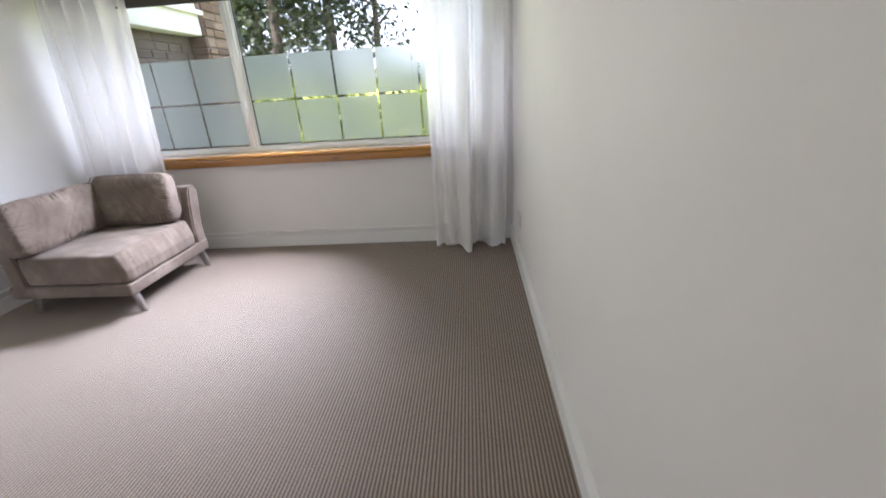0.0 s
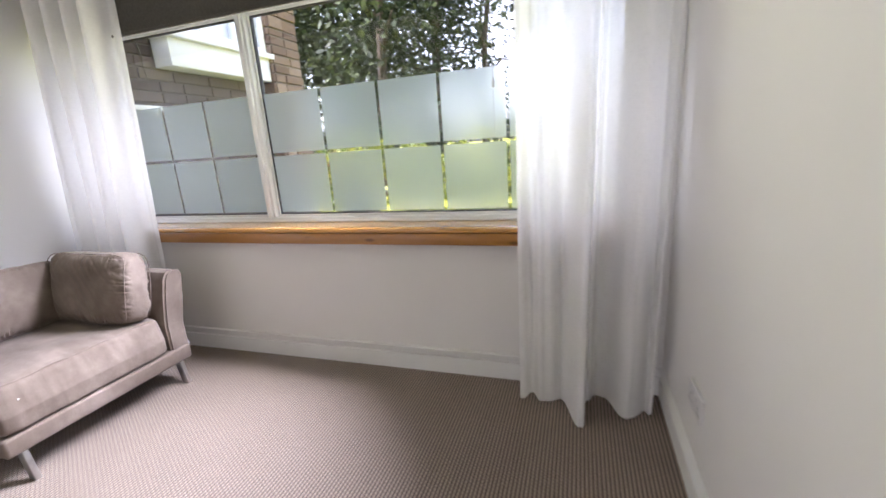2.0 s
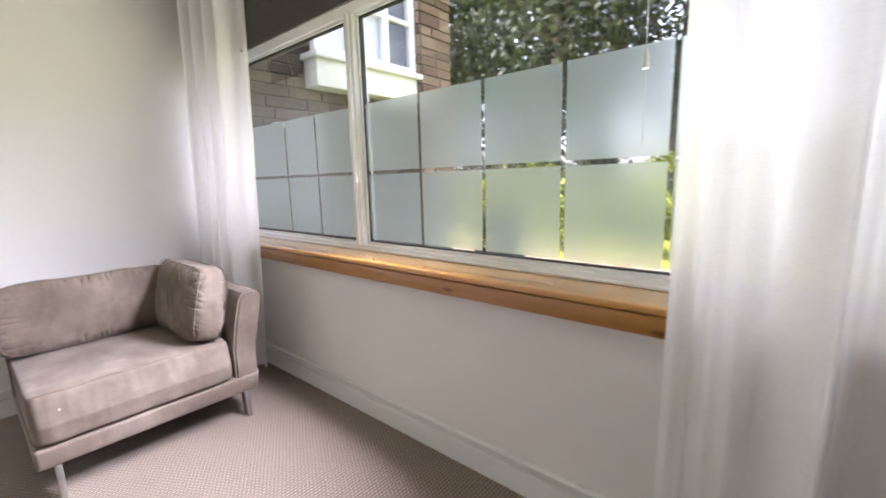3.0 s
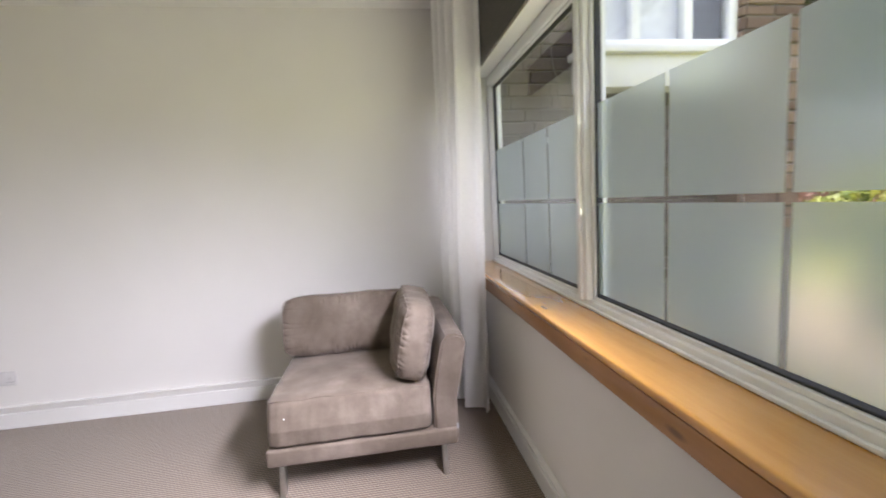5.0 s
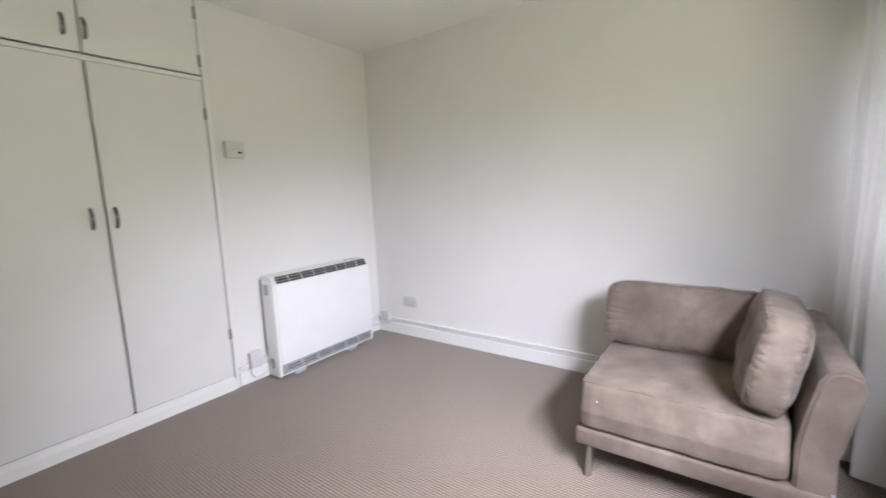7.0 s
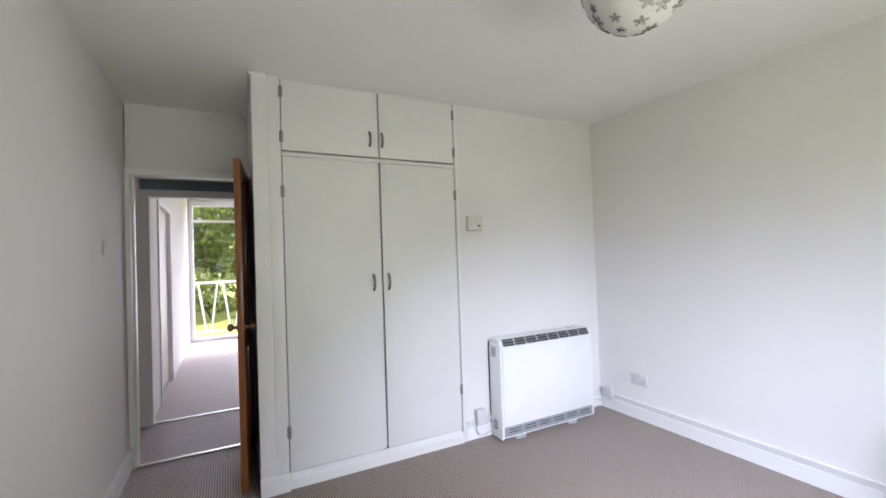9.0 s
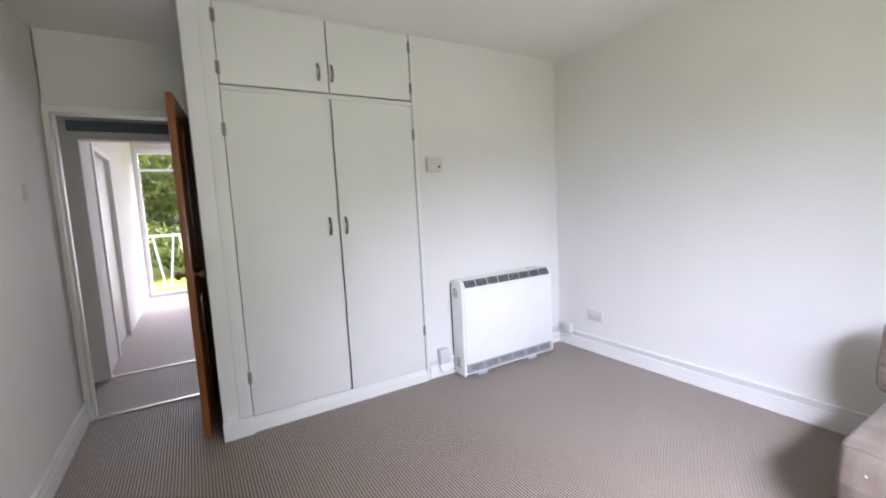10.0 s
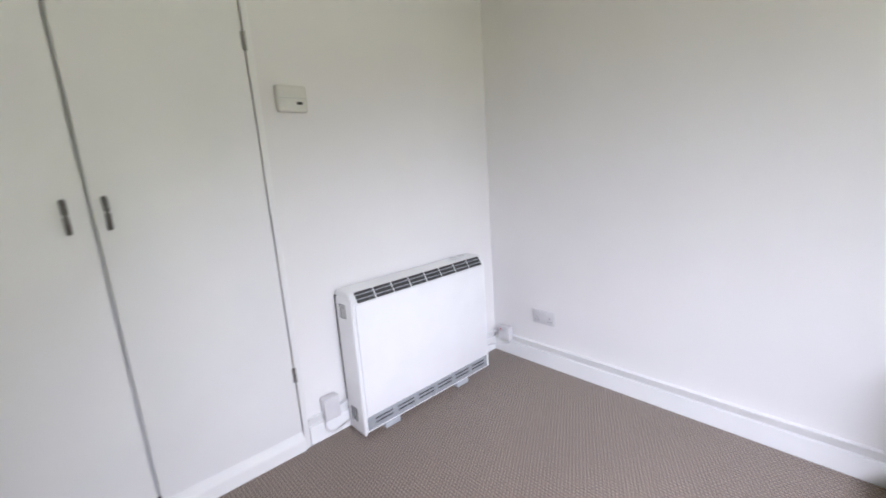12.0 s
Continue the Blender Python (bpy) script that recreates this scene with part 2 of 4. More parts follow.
M_UPVC = plain("white_upvc", (0.87, 0.88, 0.88), 0.3, 0, 0.03, 8, 0.02)
M_GASKET = plain("black_rubber_gasket", (0.03, 0.03, 0.03), 0.6, 0, 0.2, 40)
M_GLASS = glass_mat("clear_glass")
M_FROST = frost_mat("frosted_film")
M_BLIND = plain("dark_blind_fabric", (0.055, 0.05, 0.042), 0.9, 0, 0.2, 90, 0.15)
M_CURTAIN = curtain_mat("white_linen")
M_SOFA = fabric_mat("taupe_microfibre")
M_STEEL = plain("brushed_steel", (0.55, 0.54, 0.52), 0.32, 1.0, 0.08, 60)
M_PEWTER = plain("dark_pewter", (0.20, 0.195, 0.19), 0.38, 1.0, 0.2, 60)
M_HINGE = plain("dull_hinge_metal", (0.36, 0.35, 0.33), 0.45, 0.9, 0.25, 80)
M_ENAMEL = plain("white_enamel", (0.83, 0.83, 0.83), 0.32, 0, 0.02, 6, 0.02)
M_GRILLE = plain("dark_grille", (0.045, 0.045, 0.047), 0.5, 0.2, 0.25, 50)
M_GREYPL = plain("grey_plastic", (0.42, 0.44, 0.46), 0.45, 0, 0.12, 30)
M_INLET = plain("mid_grey_inlet", (0.32, 0.335, 0.345), 0.5, 0.1, 0.12, 30)
M_PLASTIC = plain("white_plastic", (0.64, 0.63, 0.635), 0.35, 0, 0.04, 20, 0.02)
M_SWITCH = plain("matt_white_plastic", (0.76, 0.75, 0.73), 0.75, 0, 0.03, 20, 0.02)
M_BEIGEPL = plain("cream_plastic", (0.66, 0.65, 0.60), 0.4, 0, 0.04, 20, 0.02)
M_DARK = plain("black_plastic_and_shade", (0.02, 0.02, 0.02), 0.4, 0, 0.2, 30)
M_RED = plain("red_plastic", (0.5, 0.05, 0.04), 0.4, 0, 0.1, 30)
M_BRASS = plain("aged_brass", (0.45, 0.30, 0.12), 0.35, 1.0, 0.25, 60)
M_KNOB = plain("turned_pine_knob", (0.20, 0.10, 0.04), 0.35, 0, 0.2, 60)
M_PAPER = plain("white_paper_shade", (0.72, 0.71, 0.68), 0.9, 0, 0.05, 10, 0.1)
M_PETAL = plain("grey_printed_petals", (0.60, 0.59, 0.56), 0.9, 0, 0.1, 30)
M_INK = plain("dark_printed_lines", (0.05, 0.05, 0.05), 0.9, 0, 0.1, 30)
M_STRIP = plain("aluminium_strip", (0.7, 0.68, 0.62), 0.3, 1.0, 0.1, 60)
M_BLUEGREY = plain("blue_grey_shade", (0.13, 0.15, 0.18), 0.6, 0, 0.1, 12)
M_BRICK = brick_mat("brown_stone_block", [(0.075, 0.056, 0.048), (0.115, 0.088, 0.076), (0.165, 0.130, 0.115)])
M_STONE = brick_mat("buff_stone_block", [(0.12, 0.075, 0.05), (0.21, 0.14, 0.095), (0.30, 0.22, 0.16)])
M_MORTAR = plain("mortar", (0.17, 0.155, 0.14), 0.95, 0, 0.2, 60, 0.3)
M_RENDER = plain("white_render", (0.78, 0.78, 0.77), 0.8, 0, 0.05, 12, 0.15)
M_GRASS = plain("lawn", (0.25, 0.27, 0.02), 0.95, 0, 0.35, 3.0, 0.6)
M_PATH = plain("sandy_paving", (0.30, 0.215, 0.125), 0.9, 0, 0.2, 7, 0.4)
M_BARK = plain("bark", (0.075, 0.06, 0.048), 0.95, 0, 0.4, 9, 0.8)
M_LEAF = leaf_mat("dark_leaves", [(0.012, 0.022, 0.009), (0.026, 0.042, 0.016), (0.066, 0.085, 0.03)])
M_LEAF2 = leaf_mat("bright_leaves", [(0.06, 0.10, 0.012), (0.16, 0.20, 0.025), (0.32, 0.33, 0.05)])
M_LEAFR = leaf_mat("russet_leaves", [(0.10, 0.05, 0.035), (0.2, 0.10, 0.07), (0.30, 0.17, 0.12)])
M_BALC = plain("white_balcony_paint", (0.8, 0.8, 0.79), 0.5, 0, 0.04, 20)
M_NET = plain("net_curtain", (0.80, 0.78, 0.83), 0.9, 0, 0.1, 15)

# ---- building helpers ----


def box(bm, x0, x1, y0, y1, z0, z1, bev=0.0, seg=2):
    r = bmesh.ops.create_cube(bm, size=1.0)
    vs = r["verts"]
    for v in vs:
        v.co = Vector(((x0 + x1) / 2 + v.co.x * (x1 - x0), (y0 + y1) / 2 + v.co.y * (y1 - y0), (z0 + z1) / 2 + v.co.z * (z1 - z0)))
    if bev > 0:
        es = list({e for v in vs for e in v.link_edges})
        bmesh.ops.bevel(bm, geom=es, offset=bev, segments=seg, affect="EDGES", profile=0.5)
    return vs


def cyl(bm, p0, p1, r0, r1=None, n=16):
    p0, p1 = Vector(p0), Vector(p1)
    d = p1 - p0
    m = Matrix.Translation((p0 + p1) / 2) @ d.to_track_quat("Z", "Y").to_matrix().to_4x4()
    bmesh.ops.create_cone(bm, cap_ends=True, segments=n, radius1=r0, radius2=r0 if r1 is None else r1, depth=d.length, matrix=m)


def tube(bm, pts, r, n=8):
    """A round tube along a smooth line of points."""
    pts = [Vector(p) for p in pts]
    rings = []
    for i, p in enumerate(pts):
        d = (pts[min(i + 1, len(pts) - 1)] - pts[max(i - 1, 0)]).normalized()
        q = d.to_track_quat("Z", "Y")
        rings.append([bm.verts.new(p + q @ Vector((r * math.cos(a), r * math.sin(a), 0))) for a in (2 * math.pi * k / n for k in range(n))])
    for a, b in zip(rings, rings[1:]):
        for k in range(n):
            bm.faces.new((a[k], a[(k + 1) % n], b[(k + 1) % n], b[k]))
    bm.faces.new(rings[0][::-1])
    bm.faces.new(rings[-1])


def obj(name, bm, material, smooth=True):
    me = bpy.data.meshes.new(name)
    bm.normal_update()
    bm.to_mesh(me)
    bm.free()
    me.materials.append(material)
    if smooth:
        for f in me.polygons:
            f.use_smooth = True
        me.set_sharp_from_angle(angle=radians(35))
    return new(name, me)


def part(name, bm, material, parent, label=""):
    ob = obj(name, bm, material)
    ob.parent = parent
    if label:
        ob["label"] = label
    return ob


def thing(name, m, label, category, group="", kind=""):
    ob = new(name)
    ob.matrix_world = m
    return tagged(ob, label, category, group, kind)


def bpart(name, dims, material, parent, bev=0.0, seg=2, label=""):
    bm = bmesh.new()
    box(bm, *dims, bev, seg)
    return part(name, bm, material, parent, label)


def setting(name, boxes, material, label, category, bev=0.0):
    bm = bmesh.new()
    for b in boxes:
        box(bm, *b, bev, 1)
    ob = obj(name, bm, material)
    return tagged(ob, label, category, kind="structure")


def slab(name, x0, x1, y0, y1, z0, z1, material, label, category):
    return setting(name, [(x0, x1, y0, y1, z0, z1)], material, label, category)


# ---- the plan, in metres ----
XW, XE, YS, YN, H = 0.045, 3.52, 0.0, 3.33, 2.45
SILL, HEAD = 0.79, 2.02
GY = 3.505
WX0, WX1 = 0.06, 3.40
WARD0, WARD1 = 1.41, 2.765
DOORY = -0.80

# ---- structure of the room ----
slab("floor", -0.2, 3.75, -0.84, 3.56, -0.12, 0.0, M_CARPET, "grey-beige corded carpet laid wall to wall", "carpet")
slab("ceiling", -0.2, 3.75, -1.0, 3.70, H, H + 0.15, M_CEIL, "plain white painted ceiling", "ceiling")
slab("wall_west", XW - 0.2, XW, -0.95, 3.565, 0.0, H, M_WALL, "smooth white painted plaster wall", "wall")
slab("wall_east", XE, XE + 0.14, -0.80, 3.565, 0.0, H, M_WALL, "smooth white painted plaster wall", "wall")
setting("wall_north", [
    (XW, XE, YN, YN + 0.235, 0.0, SILL - 0.009),
    (XW, XE, YN, YN + 0.235, HEAD, H),
    (WX1, XE, YN, YN + 0.235, SILL - 0.009, HEAD),
    (XW, WX0, YN, YN + 0.235, SILL - 0.009, HEAD),
], M_WALL, "white painted wall round a wide window", "wall")
slab("wall_south", XW, WARD0, -0.14, YS, 0.0, H, M_WALL, "white painted wall behind the storage heater", "wall")
# wall at the end of the recess, with the door opening
DX0, DX1, DTOP = 2.80, 3.49, 1.965
setting("wall_door", [
    (2.70, DX0 - 0.03, DOORY - 0.10, DOORY, 0.0, H),
    (DX0 - 0.03, DX1 + 0.02, DOORY - 0.10, DOORY, DTOP + 0.03, H),
], M_WALL, "white painted wall above the doorway", "wall")


def skirting(name, x0, x1, y0, y1, side):
    """Skirting board with a strip above it that overhangs towards its top; side is the way it faces."""
    bm = bmesh.new()
    dx, dy = side
    for z0, z1, t in ((0.0, 0.094, 0.016), (0.0945, 0.140, 0.024)):
        b = [x0, x1, y0, y1]
        if dx > 0:
            b[1] = x0 + t
        elif dx < 0:
            b[0] = x1 - t
        elif dy > 0:
            b[3] = y0 + t
        else:
            b[2] = y1 - t
        vs = box(bm, *b, z0, z1)
        if z0 > 0:
            for v in vs:
                out = (v.co.x - x0) * dx + (v.co.y - y0) * dy
                if out > 0.01 and v.co.z < 0.11:
                    v.co.x -= dx * 0.017
                    v.co.y -= dy * 0.017
    bmesh.ops.bevel(bm, geom=bm.edges[:], offset=0.0025, segments=2, affect="EDGES")
    return tagged(obj(name, bm, M_TRIM), "white gloss skirting board with a moulded top strip", "skirting board", kind="structure")


skirting("baseboard_west", XW, XW, YS + 0.012, YN - 0.012, (1, 0))
skirting("baseboard_east", XE, XE, DOORY + 0.02, YN - 0.012, (-1, 0))
skirting("baseboard_north", XW, XE, YN, YN, (0, -1))
skirting("baseboard_south", XW, WARD0 - 0.004, YS, YS, (0, 1))

# door lining and architrave
setting("trim_door_lining", [
    (DX0 - 0.03, DX0, DOORY - 0.10, DOORY + 0.004, 0.0, DTOP + 0.03),
    (DX1, DX1 + 0.018, DOORY - 0.10, DOORY + 0.004, 0.0, DTOP + 0.03),
    (DX0, DX1, DOORY - 0.10, DOORY + 0.004, DTOP, DTOP + 0.03),
    (DX1 - 0.014, DX1, DOORY - 0.09, DOORY - 0.045, 0.0, DTOP),
], M_TRIM, "white gloss door lining", "door frame", 0.002)
setting("trim_architrave", [
    (DX1 - 0.002, XE - 0.002, DOORY + 0.004, DOORY + 0.018, 0.0, DTOP + 0.04),
    (DX0 - 0.03, DX1 - 0.002, DOORY + 0.004, DOORY + 0.018, DTOP + 0.002, DTOP + 0.04),
], M_TRIM, "white gloss architrave round the doorway", "architrave", 0.002)
setting("trim_threshold", [(DX0, DX1, DOORY - 0.03, DOORY + 0.005, 0.0, 0.007)], M_STRIP, "thin metal carpet threshold strip", "threshold strip", 0.002)

# ---- hall and the room beyond ----
HY = -1.63
setting("wall_hall", [
    (3.50, 4.60, HY - 0.10, HY, 0.0, 2.45),
    (2.60, 3.50, HY - 0.10, HY, 1.935, 2.45),
    (1.50, 2.60, HY - 0.10, HY, 0.0, 2.45),
    (4.60, 4.70, HY, DOORY - 0.10, 0.0, 2.45),
    (1.40, 1.50, HY, DOORY - 0.10, 0.0, 2.45),
    (XE + 0.02, 4.60, DOORY - 0.10, DOORY, 0.0, 2.45),
    (1.5, 2.55, DOORY - 0.10, DOORY - 0.02, 0.0, 2.45),
], M_WALL, "pale painted hall walls", "wall")
setting("ceiling_hall", [(1.4, 4.7, HY - 0.1, DOORY - 0.1, 2.45, 2.6)], M_CEIL, "white hall ceiling", "ceiling")
# dark strip that puts the hall's shadow over the opening into colour
setting("trim_hall_shadow", [(2.60, 3.56, HY + 0.001, HY + 0.02, 1.995, 2.075)], M_BLUEGREY, "blue-grey strip standing for hall shadow over the opening", "trim")
setting("floor_hall", [(1.4, 4.7, HY - 0.05, DOORY - 0.04, -0.12, 0.0)], M_HCARPET, "beige carpet in the hall", "carpet")
setting("floor_landing", [(-0.5, 3.6, -6.0, HY - 0.05, -0.12, 0.0)], M_HCARPET, "pale beige carpet in the bright room beyond", "carpet")
setting("trim_threshold_hall", [(2.60, 3.50, HY - 0.07, HY - 0.03, 0.0, 0.007)], M_STRIP, "thin metal carpet threshold strip", "threshold strip", 0.002)
LY = -5.75
setting("wall_landing_east", [
    (3.52, 3.64, -2.30, HY - 0.10, 0.0, 2.55),
    (3.52, 3.64, -3.17, -2.30, 1.95, 2.55),
    (3.52, 3.64, LY, -3.17, 0.0, 2.55),
], M_WALL, "white painted wall with a doorway in it", "wall")
setting("wall_landing_west", [(-0.6, -0.5, LY, HY - 0.1, 0.0, 2.55), (-0.6, 2.60, HY - 0.16, HY - 0.10, 0.0, 2.55)], M_WALL, "white painted wall", "wall")
setting("wall_landing_south", [(-0.6, 1.2, LY - 0.12, LY, 0.0, 2.55), (3.50, 3.64, LY - 0.12, LY, 0.0, 2.55), (1.2, 3.50, LY - 0.12, LY, 2.44, 2.55)], M_WALL, "white wall round a tall window", "wall")
setting("ceiling_landing", [(-0.6, 3.64, LY - 0.12, HY - 0.1, 2.55, 2.70), (2.6, 3.64, HY - 0.12, HY - 0.10, 2.45, 2.7)], M_CEIL, "white ceiling of the bright room", "ceiling")
setting("trim_landing_door", [
    (3.505, 3.519, -2.30, -2.24, 0.0, 2.0), (3.505, 3.519, -3.23, -3.17, 0.0, 2.0), (3.505, 3.519, -3.17, -2.30, 1.95, 2.0),
], M_TRIM, "white door surround in the bright room", "door frame", 0.002)
side_door = thing("door_3", pose(3.55, -3.17, 0), "closed cream flush door in the bright room", "door", kind="structure")
bpart("leaf", (0, 0.04, 0.01, 0.86, 0.01, 1.945), M_BEIGEPL, side_door, 0.003)
bm = bmesh.new()
cyl(bm, (-0.03, 0.8, 1.0), (0, 0.8, 1.0), 0.012)
box(bm, -0.04, -0.028, 0.70, 0.815, 0.99, 1.012, 0.004)
part("door_handle", bm, M_STEEL, side_door)

tall = thing("window_2", pose(0, LY, 0), "tall white window looking over a balcony and garden", "window", kind="structure")
for x0, x1, z0, z1 in ((1.2, 1.26, 0, 2.44), (3.44, 3.50, 0, 2.44), (2.30, 2.36, 0.05, 2.38), (1.26, 3.44, 0, 0.06), (1.26, 3.44, 2.36, 2.44), (1.26, 3.44, 2.08, 2.12)):
    bpart("window_frame", (x0, x1, -0.09, -0.02, z0, z1), M_UPVC, tall, 0.004)
for x0, x1 in ((1.26, 2.30), (2.36, 3.44)):
    for z0, z1 in ((0.06, 2.08), (2.12, 2.36)):
        g = bpart("pane", (x0, x1, -0.058, -0.052, z0, z1), M_GLASS, tall)
        g.visible_shadow = False

# balcony with splayed white uprights
slab("ground_balcony", 0.6, 3.9, -6.75, LY - 0.12, -0.18, -0.06, M_MORTAR, "concrete balcony slab outside the tall window", "balcony")
rail = thing("balcony_railing", pose(0, -6.65, -0.06), "white painted metal balcony railing with splayed bars", "railing")
bpart("top_rail", (0.6, 3.9, -0.025, 0.025, 1.02, 1.07), M_BALC, rail, 0.006)
bpart("bottom_rail", (0.6, 3.9, -0.02, 0.02, 0.08, 0.11), M_BALC, rail, 0.004)
for i in range(8):
    x = 0.75 + i * 0.42
    for s in (-1, 1):
        bm = bmesh.new()
        cyl(bm, (x + s * 0.16, 0, 1.02), (x + s * 0.045, 0, 0.11), 0.017, n=8)
        part("bar", bm, M_BALC, rail)
    bpart("bar_cap", (x - 0.07, x + 0.07, -0.018, 0.018, 0.11, 0.14), M_BALC, rail, 0.004)
for x in (0.63, 3.87):
    bpart("post", (x - 0.03, x + 0.03, -0.03, 0.03, 0.0, 1.02), M_BALC, rail, 0.004)

# ---- the main window ----
win = thing("window_1", pose(0, GY, 0), "wide white window with frosted privacy film on its lower part", "window", kind="structure")
FZ0, FZ1 = SILL + 0.015, 2.015
MX0, MX1 = 1.333, 1.422
PZ0, PZ1 = 0.852, 1.945
fy0, fy1 = -0.035, 0.04
for nm, d in (
    ("window_frame", (WX0 + 0.001, WX1 - 0.001, fy0, fy1, FZ0, PZ0 - 0.014)),
    ("window_frame", (WX0 + 0.001, WX1 - 0.001, fy0, fy1, PZ1 + 0.014, FZ1)),
    ("window_frame", (WX0 + 0.001, 0.106, fy0, fy1, PZ0 - 0.014, PZ1 + 0.014)),
    ("window_frame", (3.34, WX1 - 0.001, fy0, fy1, PZ0 - 0.014, PZ1 + 0.014)),
    ("mullion", (MX0 + 0.014, MX1 - 0.014, fy0 - 0.012, fy1, PZ0 - 0.014, PZ1 + 0.014)),
    ("mullion_cover", (MX0 + 0.03, MX1 - 0.03, fy0 - 0.026, fy0 - 0.012, PZ0 - 0.014, PZ1 + 0.014)),
):
    bpart(nm, d, M_UPVC, win, 0.005, 3)


def bead(x0, x1, z0, z1, w, y0, y1, material, name):
    for d in ((x0, x1, z0, z0 + w), (x0, x1, z1 - w, z1), (x0, x0 + w, z0 + w, z1 - w), (x1 - w, x1, z0 + w, z1 - w)):
        bpart(name, (d[0], d[1], y0, y1, d[2], d[3]), material, win, 0.001, 1)


PANES = [(0.12, MX0), (MX1, 3.325)]
for x0, x1 in PANES:
    bead(x0 - 0.013, x1 + 0.013, PZ0 - 0.013, PZ1 + 0.013, 0.013, -0.022, 0.02, M_UPVC, "glazing_bead")
    bead(x0, x1, PZ0, PZ1, 0.006, -0.012, 0.012, M_GASKET, "gasket")
    g = bpart("pane", (x0 + 0.001, x1 - 0.001, -0.003, 0.003, PZ0 + 0.001, PZ1 - 0.001), M_GLASS, win)
    g.visible_shadow = False

# film pieces with narrow clear gaps between them
FG = 0.0092
FILM_Z = [(0.866, 1.205), (1.205, 1.54)]
FILM_X = [[0.12, 0.648, 0.978, MX0], [MX1, 1.790, 2.136, 2.472, 2.812, 3.14, 3.325]]
for xs in FILM_X:
    for n, (a, b) in enumerate(zip(xs, xs[1:])):
        for k, (z0, z1) in enumerate(FILM_Z):
            a1 = a + (FG if n else 0.007)
            b1 = b - (FG if n < len(xs) - 2 else 0.007)
            f = bpart("frosted_film", (a1, b1, -0.0062, -0.0042, z0 + (FG if k else 0), z1 - (0 if k else FG)), M_FROST, win)
            f.visible_shadow = False

# pine sill board
sill = thing("window_sill", pose(0, 0, 0), "varnished golden pine window sill with a rounded nose", "window sill", kind="structure")
bm = bmesh.new()
SBACK = GY - 0.042
plan = [(WX0 - 0.02, YN - 0.05), (WX1 + 0.02, YN - 0.05), (WX1 + 0.02, YN - 0.001), (WX1 - 0.002, YN - 0.001), (WX1 - 0.002, SBACK), (WX0 + 0.002, SBACK), (WX0 + 0.002, YN - 0.001), (WX0 - 0.02, YN - 0.001)]
face = bm.faces.new([bm.verts.new((x, y, SILL - 0.008)) for x, y in plan])
top = bmesh.ops.extrude_face_region(bm, geom=[face])
bmesh.ops.translate(bm, vec=(0, 0, 0.027), verts=[v for v in top["geom"] if isinstance(v, bmesh.types.BMVert)])
bmesh.ops.recalc_face_normals(bm, faces=bm.faces)
nose = [e for e in bm.edges if all(v.co.y < YN - 0.04 for v in e.verts)]
bmesh.ops.bevel(bm, geom=nose, offset=0.011, segments=4, affect="EDGES", profile=0.5)
part("sill_board", bm, M_PINE, sill)
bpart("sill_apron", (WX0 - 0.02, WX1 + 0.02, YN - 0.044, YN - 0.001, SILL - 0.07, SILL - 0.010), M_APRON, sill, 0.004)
setting("trim_reveal", [(WX0, WX0 + 0.004, YN - 0.002, GY - 0.04, SILL + 0.0195, HEAD), (WX1 - 0.004, WX1, YN - 0.002, GY - 0.04, SILL + 0.0195, HEAD), (WX0 + 0.004, WX1 - 0.004, YN - 0.002, GY - 0.04, HEAD - 0.004, HEAD - 0.0005)], M_TRIM, "white painted window reveal", "trim")

bpart("sub_sill", (WX0 + 0.005, WX1 - 0.005, -0.047, -0.0345, SILL + 0.0195, SILL + 0.030), M_UPVC, win, 0.003, 2)

# roller blind, drawn a little way down
blind = thing("roller_blind", pose(1.73, 3.295, 2.37), "dark grey-brown roller blind drawn a little way down", "blind")
BZ = 1.884 - 2.37
bm = bmesh.new()
cyl(bm, (-1.64, 0.0, 0.0), (1.64, 0.0, 0.0), 0.028, n=24)
part("roller", bm, M_BLIND, blind)
bpart("fabric", (-1.63, 1.63, -0.030, -0.028, BZ + 0.016, 0.0), M_BLIND, blind)
bpart("bottom_bar", (-1.63, 1.63, -0.036, -0.022, BZ, BZ + 0.018), M_BLIND, blind, 0.005)
for s in (-1, 1):
    bpart("bracket", (s * 1.655 - 0.008, s * 1.655 + 0.008, -0.03, 0.034, -0.03, 0.04), M_UPVC, blind, 0.003)

bm = bmesh.new()
cyl(bm, (1.06, -0.029, BZ + 0.002), (1.062, -0.031, BZ - 0.435), 0.0012, n=6)
cord = part("pull_cord", bm, M_PLASTIC, blind, "thin white pull cord")
bm = bmesh.new()
cyl(bm, (1.062, -0.031, BZ - 0.435), (1.062, -0.031, BZ - 0.465), 0.0075, n=12)
cyl(bm, (1.062, -0.031, BZ - 0.425), (1.062, -0.031, BZ - 0.436), 0.004, n=12)
cyl(bm, (1.062, -0.031, BZ - 0.465), (1.063, -0.032, BZ - 0.65), 0.0010, n=6)
part("toggle", bm, M_PLASTIC, cord, "small white plastic toggle")


